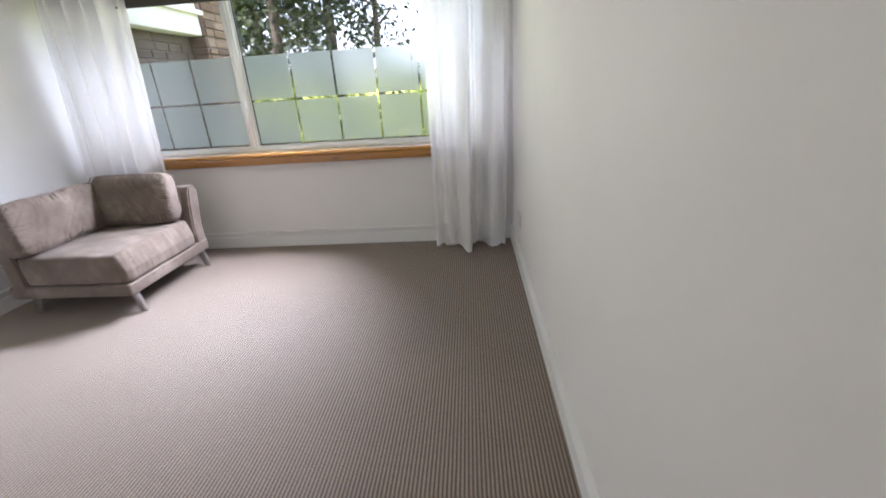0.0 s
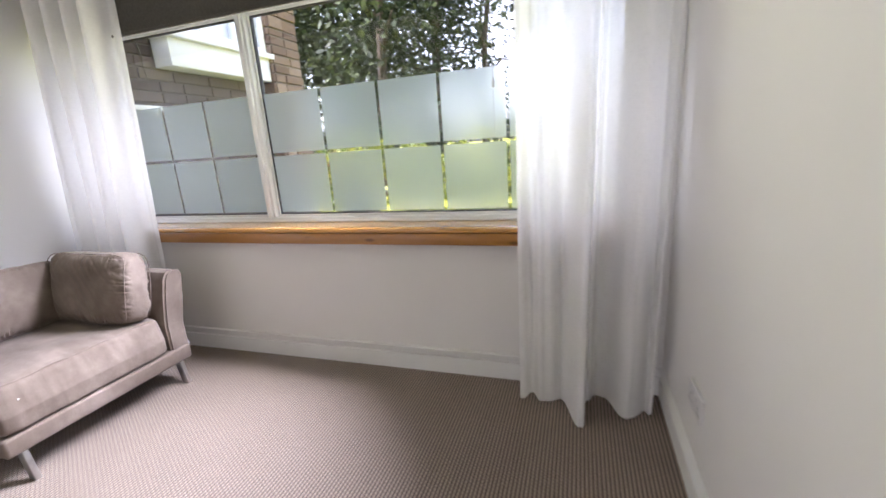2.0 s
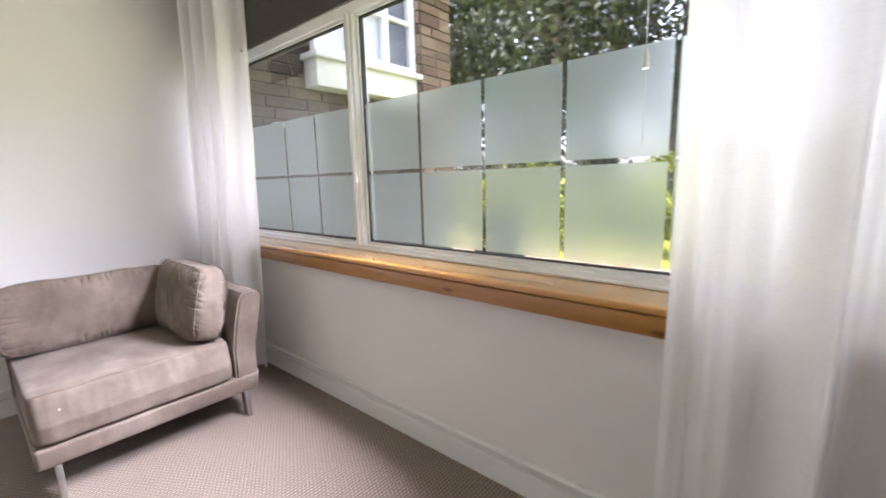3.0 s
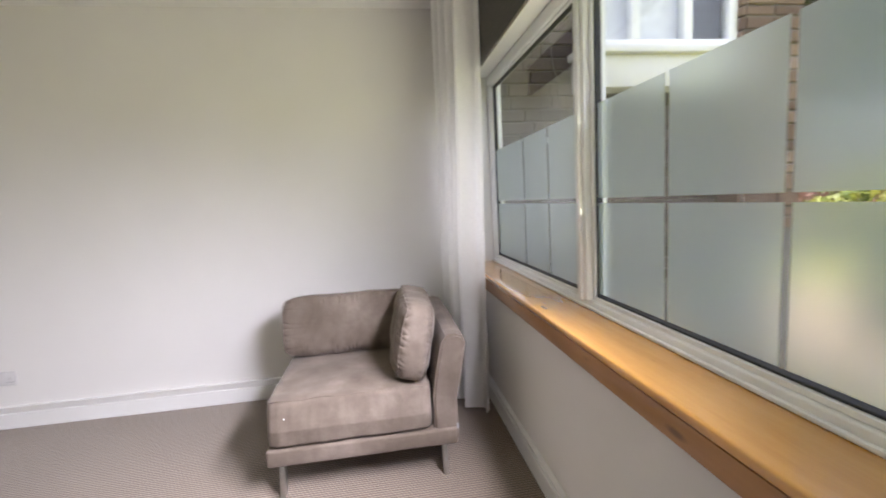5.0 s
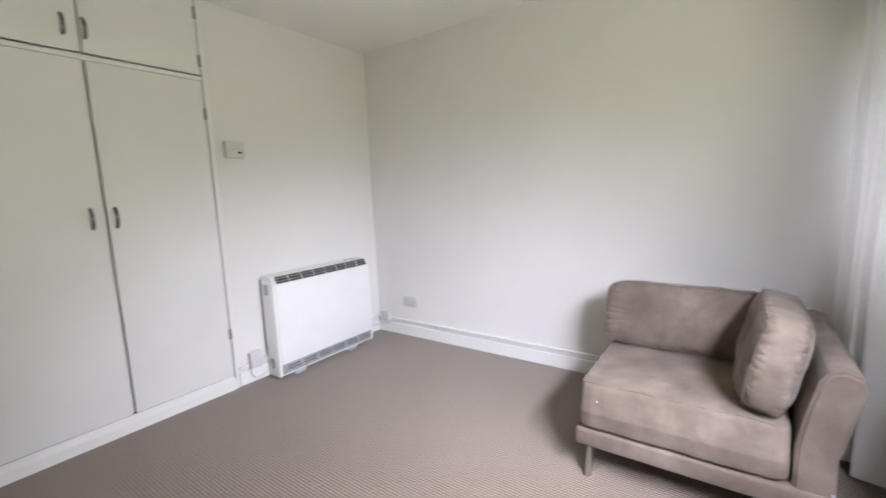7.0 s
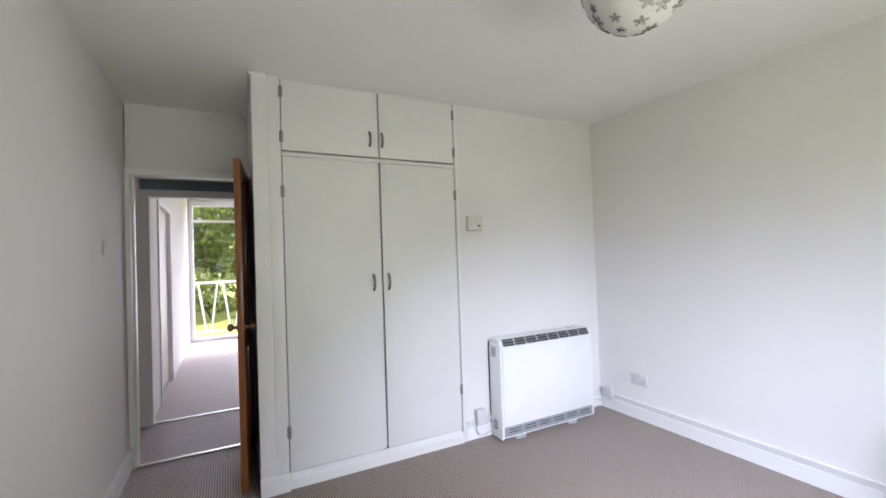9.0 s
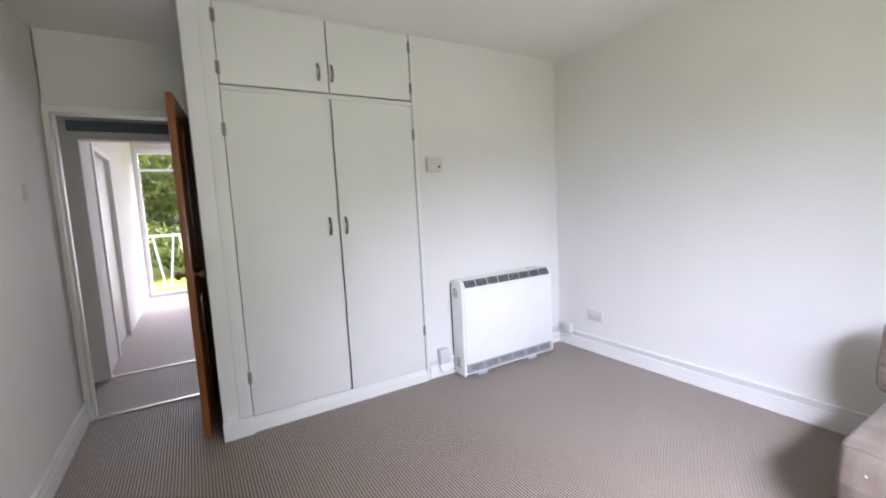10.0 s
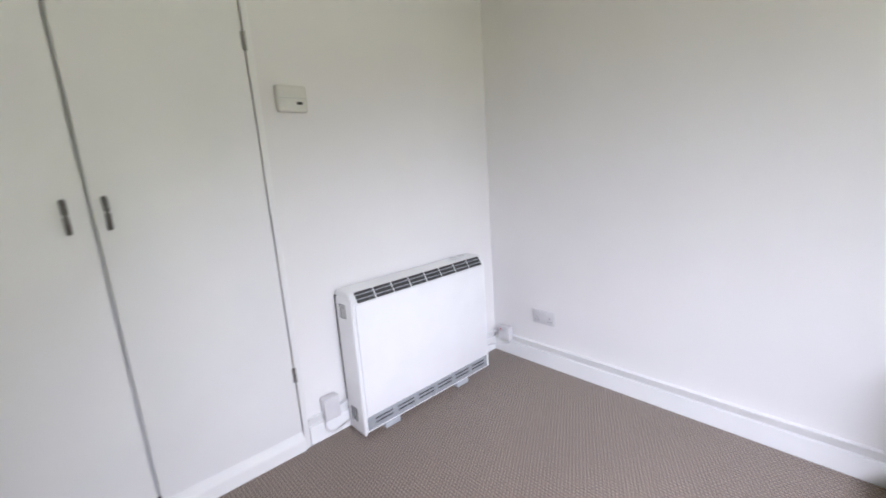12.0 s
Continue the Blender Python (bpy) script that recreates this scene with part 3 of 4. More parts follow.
# ---- curtains ----
def curtain(name, top, hem, y, ztop, zhem, folds, seed, label):
    """Linen panel. top and hem: its span in x; folds: place across the width, half width, depth at the top and at the hem, and how far its crest leans over."""
    rnd = random.Random(seed)
    ph = [rnd.uniform(0, 6.28) for _ in range(6)]
    nu, nv = 260, 72
    bm = bmesh.new()
    grid = []
    for j in range(nv + 1):
        v = j / nv
        row = []
        for i in range(nu + 1):
            u = i / nu
            yy = xo = 0.0
            for c, w, d0, d1, lean in folds:
                cc = c + 0.010 * math.sin(3.1 * v + ph[0] + 9 * c)
                q = abs(u - cc) / (w * (0.85 + 0.2 * v))
                d = (d0 + (d1 - d0) * v ** 1.4) / (1 + q ** 3.4)
                yy += d
                xo += lean * d
            soft = 0.4 + 0.6 * v
            yy += 0.0035 * math.sin(31 * u + ph[1] + 1.3 * math.sin(4 * v)) + 0.003 * math.sin(67 * u + ph[2] - 2 * v)
            yy += 0.010 * soft * noise.noise(Vector((u * 6 + seed, v * 3, 0.3)))
            yy += 0.004 * noise.noise(Vector((u * 22 + seed, v * 7 + 2 * u, 1.3)))
            left = top[0] + (hem[0] - top[0]) * v ** 0.8
            right = top[1] + (hem[1] - top[1]) * v
            xx = left + (right - left) * u + xo + 0.004 * math.sin(17 * u + ph[3] + v)
            z = ztop + (zhem - ztop) * v
            if v > 0.9:
                z += (v - 0.9) * 10 * (0.010 * math.sin(9 * u + ph[4]) - 0.05 * max(0.0, yy - 0.16))
            row.append(bm.verts.new((xx, y - max(yy, 0.0), max(z, 0.006))))
        grid.append(row)
    for j in range(nv):
        for i in range(nu):
            bm.faces.new((grid[j][i], grid[j + 1][i], grid[j + 1][i + 1], grid[j][i + 1]))
    c = thing(name, pose(0, 0, 0), label, "curtain", "curtains at the window")
    part("fabric", bm, M_CURTAIN, c)
    bm = bmesh.new()
    box(bm, top[0], top[1], y - 0.035, y - 0.015, ztop - 0.005, ztop + 0.05, 0.004)
    part("heading_tape", bm, M_CURTAIN, c)
    return c


curtain("curtain", (0.20, 0.79), (0.055, 0.66), 3.262, 2.36, 0.035, (
    (0.04, 0.05, 0.10, 0.13, 0.0), (0.20, 0.045, 0.17, 0.17, 0.2), (0.40, 0.045, 0.15, 0.16, 0.2), (0.58, 0.04, 0.13, 0.16, 0.15), (0.77, 0.05, 0.11, 0.12, 0.1), (0.98, 0.03, 0.02, 0.03, 0.0)), 3,
    "white linen curtain drawn to the side behind the corner sofa")
curtain("curtain", (2.895, 3.505), (2.885, 3.455), 3.277, 2.36, 0.010, (
    (0.02, 0.05, 0.07, 0.12, 0.0), (0.20, 0.09, 0.08, 0.13, 0.0), (0.43, 0.065, 0.19, 0.27, 0.12), (0.56, 0.02, 0.05, 0.03, 0.0), (0.83, 0.115, 0.14, 0.19, -0.05), (0.985, 0.025, 0.10, 0.08, 0.0)), 12,
    "white linen curtain hanging in loose folds to the carpet")
track = thing("curtain_track", pose(1.77, 3.19, 2.41), "slim white curtain track under the ceiling", "curtain track")
bpart("track", (-1.72, 1.72, -0.014, 0.014, 0.0, 0.022), M_UPVC, track, 0.004)
for x in (-1.5, 0, 1.5):
    bpart("bracket", (x - 0.015, x + 0.015, -0.01, 0.01, 0.022, 0.04), M_UPVC, track, 0.002)


# ---- corner sofa ----
def cushion(name, size, parent, m, seed, wrinkle=0.006, label="", puff=0.35):
    """Stuffed cushion, thin along its local y: boxed rim, crowned faces, gathers that run in from the seams."""
    sx, sy, sz = size
    bm = bmesh.new()
    bmesh.ops.create_cube(bm, size=2.0)
    bmesh.ops.subdivide_edges(bm, edges=bm.edges[:], cuts=64, use_grid_fill=True)
    for v in bm.verts:
        x, y, z = v.co
        e = 8.0
        k = (abs(x) ** e + abs(y) ** e + abs(z) ** e) ** (1 / e)
        x, y, z = x / k, y / k, z / k
        crown = 1 - puff * (0.5 * x ** 4 + 0.5 * z ** 4)
        q = Vector((x * sx / 2 * (1 - 0.03 * z), y * sy / 2 * crown, z * sz / 2))
        w = noise.noise(Vector((q.x * 8 + seed, q.y * 5, q.z * 10))) * wrinkle
        for ang, f, near in ((0.0, 34, abs(z) ** 3), (math.pi / 2, 30, abs(x) ** 5), (0.7, 17, 0.35)):
            a = q.x * math.cos(ang) + q.z * math.sin(ang)
            b = q.z * math.cos(ang) - q.x * math.sin(ang)
            n = noise.noise(Vector((a * f + seed, b * f * 0.16 + 3 * ang, seed * 1.7 + y)))
            w -= wrinkle * 1.6 * near * abs(y) ** 3 * max(0.0, 1 - 3.2 * abs(n)) ** 1.5
        q += q.normalized() * w
        v.co = m @ q
    c = part(name, bm, M_SOFA, parent, label)
    for s in (-1, 1):
        bm = bmesh.new()
        line = []
        for i in range(65):
            a = 2 * math.pi * i / 64
            x, z = math.cos(a), math.sin(a)
            k = (abs(x) ** 9 + abs(z) ** 9) ** (1 / 9)
            x, z = x / k, z / k
            crown = 1 - puff * (0.5 * x ** 4 + 0.5 * z ** 4)
            line.append(m @ Vector((x * sx * 0.485, s * sy / 2 * crown * 0.93, z * sz * 0.485)))
        tube(bm, line, 0.0024, 6)
        part("piping", bm, M_SOFA, c)
    return c


sofa = thing("corner_sofa", pose(1.06, 2.165, 0), "taupe microfibre corner sofa unit with loose back cushions", "sofa")
# local: x towards the room is 0, back is negative; y from the open end to the arm
SX, SY = -0.82, 0.86


def rounded_base(name, dims, bev, seed, amp, cuts=8, seg=4):
    bm = bmesh.new()
    box(bm, *dims, bev, seg)
    bmesh.ops.triangulate(bm, faces=[f for f in bm.faces if len(f.verts) > 4])
    long = [e for e in bm.edges if e.calc_length() > 0.12]
    bmesh.ops.subdivide_edges(bm, edges=long, cuts=cuts, use_grid_fill=True)
    for v in bm.verts:
        w = noise.noise(v.co * 6 + Vector((seed, 0, 0))) + 0.6 * noise.noise(v.co * 17 + Vector((0, seed, 0)))
        v.co += Vector((w, noise.noise(v.co * 6 + Vector((0, 0, seed))), w)) * amp
    return part(name, bm, M_SOFA, sofa)


rounded_base("base_frame", (SX, 0.0, 0.0, SY - 0.02, 0.130, 0.210), 0.014, 1, 0.0015, 6)
# seat: sloping front, slightly crowned top
bm = bmesh.new()
bmesh.ops.create_cube(bm, size=2.0)
bmesh.ops.subdivide_edges(bm, edges=bm.edges[:], cuts=60, use_grid_fill=True)
for v in bm.verts:
    x, y, z = v.co
    e = 16.0
    k = (abs(x) ** e + abs(y) ** e + abs(z) ** e) ** (1 / e)
    x, y, z = x / k, y / k, z / k
    X = SX + 0.12 + (x + 1) / 2 * (-SX - 0.12) - 0.035 * max(0, z + 0.2) * max(0, x)
    Y = 0.005 + (y + 1) / 2 * 0.728
    Z = 0.213 + (z + 1) / 2 * 0.195
    if z > 0:
        Z += 0.012 * (1 - x * x) * (1 - y * y)
        Z += 0.006 * noise.noise(Vector((X * 7, Y * 7, 1.0))) + 0.004 * noise.noise(Vector((X * 20, Y * 8, 4.0))) * max(0, x)
    X += 0.005 * noise.noise(Vector((Z * 6, Y * 9, 2.0))) * max(0, x)
    n1 = noise.noise(Vector((Y * 21, Z * 2.5, X * 2.5)))
    pucker = math.exp(-(n1 * 4.5) ** 2) * max(0, x) ** 2
    X -= 0.0035 * pucker
    Z -= 0.003 * pucker * max(0, z)
    v.co = (X, Y, Z)
part("seat", bm, M_SOFA, sofa)
# seam along the seat's front edge
bm = bmesh.new()
tube(bm, [(-0.052 + 0.003 * math.sin(i), 0.02 + i * 0.0485, 0.404 + 0.003 * math.sin(i * 1.7)) for i in range(15)], 0.0026, 6)
part("seam", bm, M_SOFA, sofa)


def leaning_back(name, length, axis, at, label=""):
    """Upholstered back whose upper part leans outwards and ends in a rounded top."""
    prof = [(0.0, 0.20), (0.0, 0.36), (0.020, 0.48), (0.048, 0.600), (0.070, 0.634), (0.108, 0.645), (0.150, 0.630), (0.162, 0.598), (0.140, 0.47), (0.108, 0.34), (0.108, 0.135), (0.0, 0.135)]
    bm = bmesh.new()
    n = 14
    rings = []
    for i in range(n + 1):
        s = i / n * length
        ring = []
        for d, z in prof:
            w = 0.003 * noise.noise(Vector((s * 8, d * 20, z * 9)))
            ring.append(bm.verts.new((at[0] + s, at[1] + d + w, z) if axis == "x" else (at[0] - d - w, at[1] + s, z)))
        rings.append(ring)
    m = len(prof)
    for a, b in zip(rings, rings[1:]):
        for k in range(m):
            bm.faces.new((a[k], a[(k + 1) % m], b[(k + 1) % m], b[k]))
    bm.faces.new(rings[0])
    bm.faces.new(rings[-1][::-1])
    bmesh.ops.recalc_face_normals(bm, faces=bm.faces)
    bmesh.ops.bevel(bm, geom=[e for e in bm.edges if len(e.link_faces) == 2 and e.calc_face_angle(0) > 1.2], offset=0.010, segments=3, affect="EDGES")
    return part(name, bm, M_SOFA, sofa, label)


leaning_back("arm_back", 0.808, "x", (-0.82, 0.738))
leaning_back("backrest", 0.73, "y", (SX + 0.14, 0.0))
cushion("back_cushion", (0.72, 0.19, 0.33), sofa, pose(-0.645, 0.335, 0.575, 0, 0, -90) @ pose(0, 0, 0, 9, 0, 0), 2.0, 0.012)
cushion("back_cushion", (0.60, 0.19, 0.365), sofa, pose(-0.345, 0.672, 0.592, -12, 0, 0), 7.0, 0.011, puff=0.5)
for x, y, dx, dy in ((-0.035, 0.06, 0.03, 0.012), (-0.035, 0.775, 0.03, 0.012), (SX + 0.09, 0.08, -0.03, 0.012), (SX + 0.09, 0.775, -0.03, 0.012)):
    bm = bmesh.new()
    vs = box(bm, x - 0.022, x + 0.022, y - 0.011, y + 0.011, 0.0, 0.132, 0.003)
    for v in bm.verts:
        v.co.x += dx * (1 - v.co.z / 0.132)
    part("leg", bm, M_STEEL, sofa, "flat brushed steel leg")
bpart("label_tab", (-0.014, -0.0115, 0.838, 0.846, 0.20, 0.225), M_GREYPL, sofa)

for p in ((-0.006, 0.09, 0.345), (-0.548, 0.27, 0.50)):
    bm = bmesh.new()
    bmesh.ops.create_icosphere(bm, subdivisions=1, radius=0.004, matrix=pose(*p) @ Matrix.Diagonal((0.5, 1.0, 0.8, 1)))
    part("fleck", bm, M_PLASTIC, sofa, "pale paint fleck on the fabric")

# ---- fitted wardrobe ----
ward = thing("fitted_wardrobe", pose(0, 0, 0), "white painted fitted wardrobe with four flush doors up to the ceiling", "wardrobe")
WF = 0.012
bpart("side_panel", (2.725, WARD1, -0.78, WF - 0.016, 0.0, H - 0.001), M_WARD, ward, 0.002)
bpart("post", (2.688, WARD1 + 0.008, WF - 0.014, WF + 0.012, 0.0, H - 0.001), M_WARD, ward, 0.003)
bpart("frame", (2.615, 2.687, WF - 0.014, WF, 0.0, H - 0.001), M_WARD, ward, 0.003)
bpart("frame", (WARD0, WARD0 + 0.026, WF - 0.02, WF + 0.006, 0.0, H - 0.001), M_WARD, ward, 0.003)
bpart("rail", (WARD0 + 0.015, 2.614, WF - 0.014, WF, 1.975, 2.0), M_WARD, ward, 0.002)
bpart("rail", (WARD0 + 0.015, 2.614, WF - 0.014, WF, H - 0.012, H - 0.001), M_WARD, ward, 0.002)
bm = bmesh.new()
for v in box(bm, WARD0 + 0.027, 2.614, WF - 0.016, WF + 0.016, 0.0, 0.088):
    if v.co.y > WF and v.co.z > 0.05:
        v.co.z = 0.058
bmesh.ops.bevel(bm, geom=bm.edges[:], offset=0.0025, segments=2, affect="EDGES")
part("plinth", bm, M_WARD, ward)
bpart("foot_block", (2.6145, WARD1 + 0.012, WF + 0.0125, WF + 0.034, 0.0, 0.108), M_WARD, ward, 0.003)
bpart("inner_back", (WARD0 + 0.015, 2.72, -0.79, -0.775, 0.0, H - 0.001), M_WARD, ward)
bpart("inner_side", (WARD0, WARD0 + 0.014, -0.775, -0.03, 0.0, H - 0.001), M_WARD, ward)
bm = bmesh.new()
box(bm, 2.69, WARD1 + 0.02, -0.78, WF + 0.028, H - 0.02, H - 0.001, 0.006, 3)
part("cornice", bm, M_WARD, ward)


def bow_handle(parent, x, z, h):
    bm = bmesh.new()
    pts = []
    for i in range(13):
        a = i / 12
        pts.append((x, WF + 0.006 + 0.024 * math.sin(math.pi * a) ** 0.7, z - h / 2 + h * a))
    tube(bm, pts, 0.0062, 8)
    for v in bm.verts:
        v.co.x = x + (v.co.x - x) * 1.35
    part("handle", bm, M_PEWTER, parent, "dark pewter bow handle")


def butt_hinge(parent, x, z):
    bm = bmesh.new()
    cyl(bm, (x, WF + 0.006, z - 0.035), (x, WF + 0.006, z + 0.035), 0.0055, n=10)
    box(bm, x - 0.012, x + 0.012, WF + 0.001, WF + 0.004, z - 0.033, z + 0.033)
    part("hinge", bm, M_HINGE, parent)


def ward_door(name, x0, x1, z0, z1, hx, hz, hl, hinges, xh):
    d = bpart(name, (x0, x1, WF - 0.017, WF + 0.001, z0, z1), M_WARD, ward, 0.0025)
    bow_handle(d, hx, hz, hl)
    for z in hinges:
        butt_hinge(d, xh, z)


ward_door("door", 2.011, 2.611, 0.094, 1.9725, 2.068, 1.185, 0.105, (0.33, 1.76), 2.613)
ward_door("door", 1.441, 1.999, 0.094, 1.9725, 1.965, 1.185, 0.105, (0.38, 1.78), 1.437)
ward_door("door", 2.008, 2.611, 2.009, 2.436, 2.068, 2.125, 0.095, (2.09, 2.36), 2.613)
ward_door("door", 1.441, 2.000, 2.009, 2.436, 1.985, 2.125, 0.095, (2.09, 2.36), 1.437)

bpart("centre_stile", (1.985, 2.025, WF - 0.062, WF - 0.0175 - 0.026, 0.09, 1.97), M_WARD, ward)
bpart("centre_stile", (1.985, 2.025, WF - 0.062, WF - 0.0175 - 0.026, 2.0, H - 0.013), M_WARD, ward)

# ---- storage heater ----
heat = thing("storage_heater", pose(0.30, 0.02, 0), "white enamelled electric storage heater with dark top grille", "heater")
HW, HD, HH = 0.895, 0.145, 0.722
bm = bmesh.new()
prof = [(0.0, 0.02), (HD, 0.02), (HD, HH - 0.05), (HD - 0.028, HH - 0.006), (HD - 0.045, HH), (0.0, HH)]
ra = [bm.verts.new((0.0, y, z)) for y, z in prof]
rb = [bm.verts.new((HW, y, z)) for y, z in prof]
k = len(prof)
for i in range(k):
    bm.faces.new((ra[i], ra[(i + 1) % k], rb[(i + 1) % k], rb[i]))
bm.faces.new(ra[::-1])
bm.faces.new(rb)
bmesh.ops.recalc_face_normals(bm, faces=bm.faces)
bmesh.ops.bevel(bm, geom=bm.edges[:], offset=0.004, segments=2, affect="EDGES")
part("casing", bm, M_ENAMEL, heat)
bpart("front_panel", (0.022, HW - 0.01, HD - 0.001, HD + 0.008, 0.105, HH - 0.052), M_ENAMEL, heat, 0.004)
bpart("end_cap", (HW - 0.003, HW + 0.012, 0.012, HD + 0.008, 0.012, HH - 0.03), M_ENAMEL, heat, 0.008, 3)
# sloping outlet grille in eight bays
sl0, sl1 = Vector((0, HD + 0.002, HH - 0.048)), Vector((0, HD - 0.027, HH - 0.003))
nrm = Vector((0, 0.045, 0.029)).normalized()
bays = 8
for b in range(bays):
    x0 = 0.03 + b * (HW - 0.05) / bays
    x1 = x0 + (HW - 0.05) / bays - 0.008
    bm = bmesh.new()
    q = [sl0 + nrm * 0.001, sl1 + nrm * 0.001]
    vs = [bm.verts.new(p) for p in (q[0] + Vector((x0, 0, 0)), q[0] + Vector((x1, 0, 0)), q[1] + Vector((x1, 0, 0)), q[1] + Vector((x0, 0, 0)))]
    f = bm.faces.new(vs)
    ex = bmesh.ops.extrude_face_region(bm, geom=[f])
    bmesh.ops.translate(bm, vec=nrm * 0.002, verts=[v for v in ex["geom"] if isinstance(v, bmesh.types.BMVert)])
    bmesh.ops.recalc_face_normals(bm, faces=bm.faces)
    bay = part("outlet_bay", bm, M_GRILLE, heat)
    for s in (0.3, 0.7):
        p = sl0.lerp(sl1, s) + nrm * 0.0035
        bm = bmesh.new()
        cyl(bm, p + Vector((x0, 0, 0)), p + Vector((x1, 0, 0)), 0.0022, n=6)
        part("slat", bm, M_GREYPL, bay)
bpart("inlet_panel", (0.022, HW - 0.012, HD - 0.002, HD + 0.002, 0.03, 0.100), M_INLET, heat, 0.003)
for b in range(6):
    x0 = 0.05 + b * 0.137
    for z in (0.055, 0.075):
        bpart("inlet_slot", (x0, x0 + 0.105, HD + 0.0015, HD + 0.0035, z, z + 0.007), M_GRILLE, heat)
for z0 in (0.60, 0.075):
    for i in range(6):
        bpart("side_slot", (HW + 0.0115, HW + 0.0135, 0.045, 0.10, z0 + i * 0.012, z0 + i * 0.012 + 0.005), M_GRILLE, heat)
for x in (0.20, 0.70):
    bpart("foot", (x, x + 0.09, 0.05, HD + 0.012, 0.0, 0.024), M_GREYPL, heat, 0.004)
bm = bmesh.new()
cyl(bm, (0.10, 0.05, HH), (0.10, 0.05, HH + 0.008), 0.022, n=20)
cyl(bm, (0.16, 0.05, HH), (0.16, 0.05, HH + 0.008), 0.022, n=20)
part("control_dial", bm, M_PLASTIC, heat)
# black block added for the shade in the gap behind the heater
bpart("gap_shade", (0.0, HW, -0.018, 0.0, 0.06, HH - 0.03), M_DARK, heat)


# ---- wall plates and boxes ----
def box_outlet(name, m, w, h, d, label, category, rocker=True, neon=True):
    """Square wiring box, local x along the wall, y out of the wall."""
    o = thing(name, m, label, category)
    bpart("back_box", (-w / 2, w / 2, 0.0, d * 0.72, 0.0, h), M_PLASTIC, o, 0.004, 3)
    bpart("face_plate", (-w / 2 - 0.001, w / 2 + 0.001, d * 0.72, d, -0.001, h + 0.001), M_PLASTIC, o, 0.003, 2)
    if rocker:
        bpart("rocker", (-0.012, 0.012, d, d + 0.004, h * 0.5, h * 0.82), M_PLASTIC, o, 0.002)
    if neon:
        bpart("indicator", (0.016, 0.024, d, d + 0.002, h * 0.72, h * 0.80), M_RED, o)
    return o


def twin_socket(m, label):
    o = thing("socket_outlet", m, label, "socket")
    bpart("face_plate", (-0.0735, 0.0735, 0.0, 0.012, 0.0, 0.086), M_PLASTIC, o, 0.003, 2)
    for s in (-1, 1):
        bpart("switch", (s * 0.02 - 0.007, s * 0.02 + 0.007, 0.012, 0.016, 0.055, 0.073), M_PLASTIC, o, 0.0015)
        for dx, dz, w, h in ((0, 0.043, 0.004, 0.008), (-0.011, 0.022, 0.007, 0.004), (0.011, 0.022, 0.007, 0.004)):
            cx = s * 0.045 + dx
            bpart("pin_hole", (cx - w / 2, cx + w / 2, 0.0118, 0.0125, dz - h / 2, dz + h / 2), M_DARK, o)
    return o


twin_socket(pose(XW, 0.40, 0.272, 0, 0, -90), "white double socket above the skirting board")
twin_socket(pose(XE, 2.77, 0.298, 0, 0, 90), "white double socket low on the wall by the curtain")
box_outlet("fused_spur", pose(XW + 0.0165, 0.127, 0.117, 0, 0, -90), 0.086, 0.086, 0.045, "white fused switch box with a cable to the heater", "switch box")
box_outlet("fused_spur", pose(1.302, YS + 0.0165, 0.112), 0.076, 0.108, 0.045, "white surface switch box beside the heater", "switch box", rocker=False, neon=False)
for nm, pts in (
    ("cable", [(XW + 0.03, 0.155, 0.145), (XW + 0.035, 0.165, 0.115), (XW + 0.045, 0.15, 0.09), (XW + 0.05, 0.11, 0.083), (XW + 0.12, 0.07, 0.085), (0.27, 0.05, 0.09), (0.31, 0.05, 0.09)]),
    ("cable", [(1.33, 0.03, 0.105), (1.335, 0.04, 0.075), (1.32, 0.05, 0.045), (1.28, 0.05, 0.036), (1.24, 0.045, 0.045), (1.205, 0.04, 0.05)]),
    ("cable", [(1.27, 0.03, 0.15), (1.24, 0.032, 0.152), (1.205, 0.03, 0.16)]),
):
    fine = []
    for i in range(len(pts) - 1):
        p0, p1, p2, p3 = (Vector(pts[max(0, min(len(pts) - 1, i + q))]) for q in (-1, 0, 1, 2))
        for s in range(5):
            t = s / 5
            fine.append(0.5 * (2 * p1 + (p2 - p0) * t + (2 * p0 - 5 * p1 + 4 * p2 - p3) * t * t + (3 * p1 - p0 - 3 * p2 + p3) * t ** 3))
    fine.append(Vector(pts[-1]))
    bm = bmesh.new()
    tube(bm, fine, 0.0042, 8)
    tagged(obj(nm, bm, M_PLASTIC), "white flexible heater cable from the switch box", "cable")
stat = thing("room_thermostat", pose(1.283, YS, 1.52), "cream wall thermostat box with small dark display", "thermostat")
bpart("case", (-0.065, 0.065, 0.0, 0.034, 0.0, 0.108), M_BEIGEPL, stat, 0.012, 4)
bpart("display", (-0.04, -0.015, 0.0335, 0.035, 0.03, 0.042), M_DARK, stat)
bpart("seam", (-0.058, 0.058, 0.0338, 0.0346, 0.055, 0.0565), M_GREYPL, stat)
lsw = thing("light_switch", pose(XE, -0.28, 1.41, 0, 0, 90), "white single light switch on the recess wall", "light switch")
bpart("face_plate", (-0.043, 0.043, 0.0, 0.007, 0.0, 0.086), M_SWITCH, lsw, 0.003)
bpart("rocker", (-0.006, 0.006, 0.007, 0.010, 0.034, 0.052), M_SWITCH, lsw, 0.001)

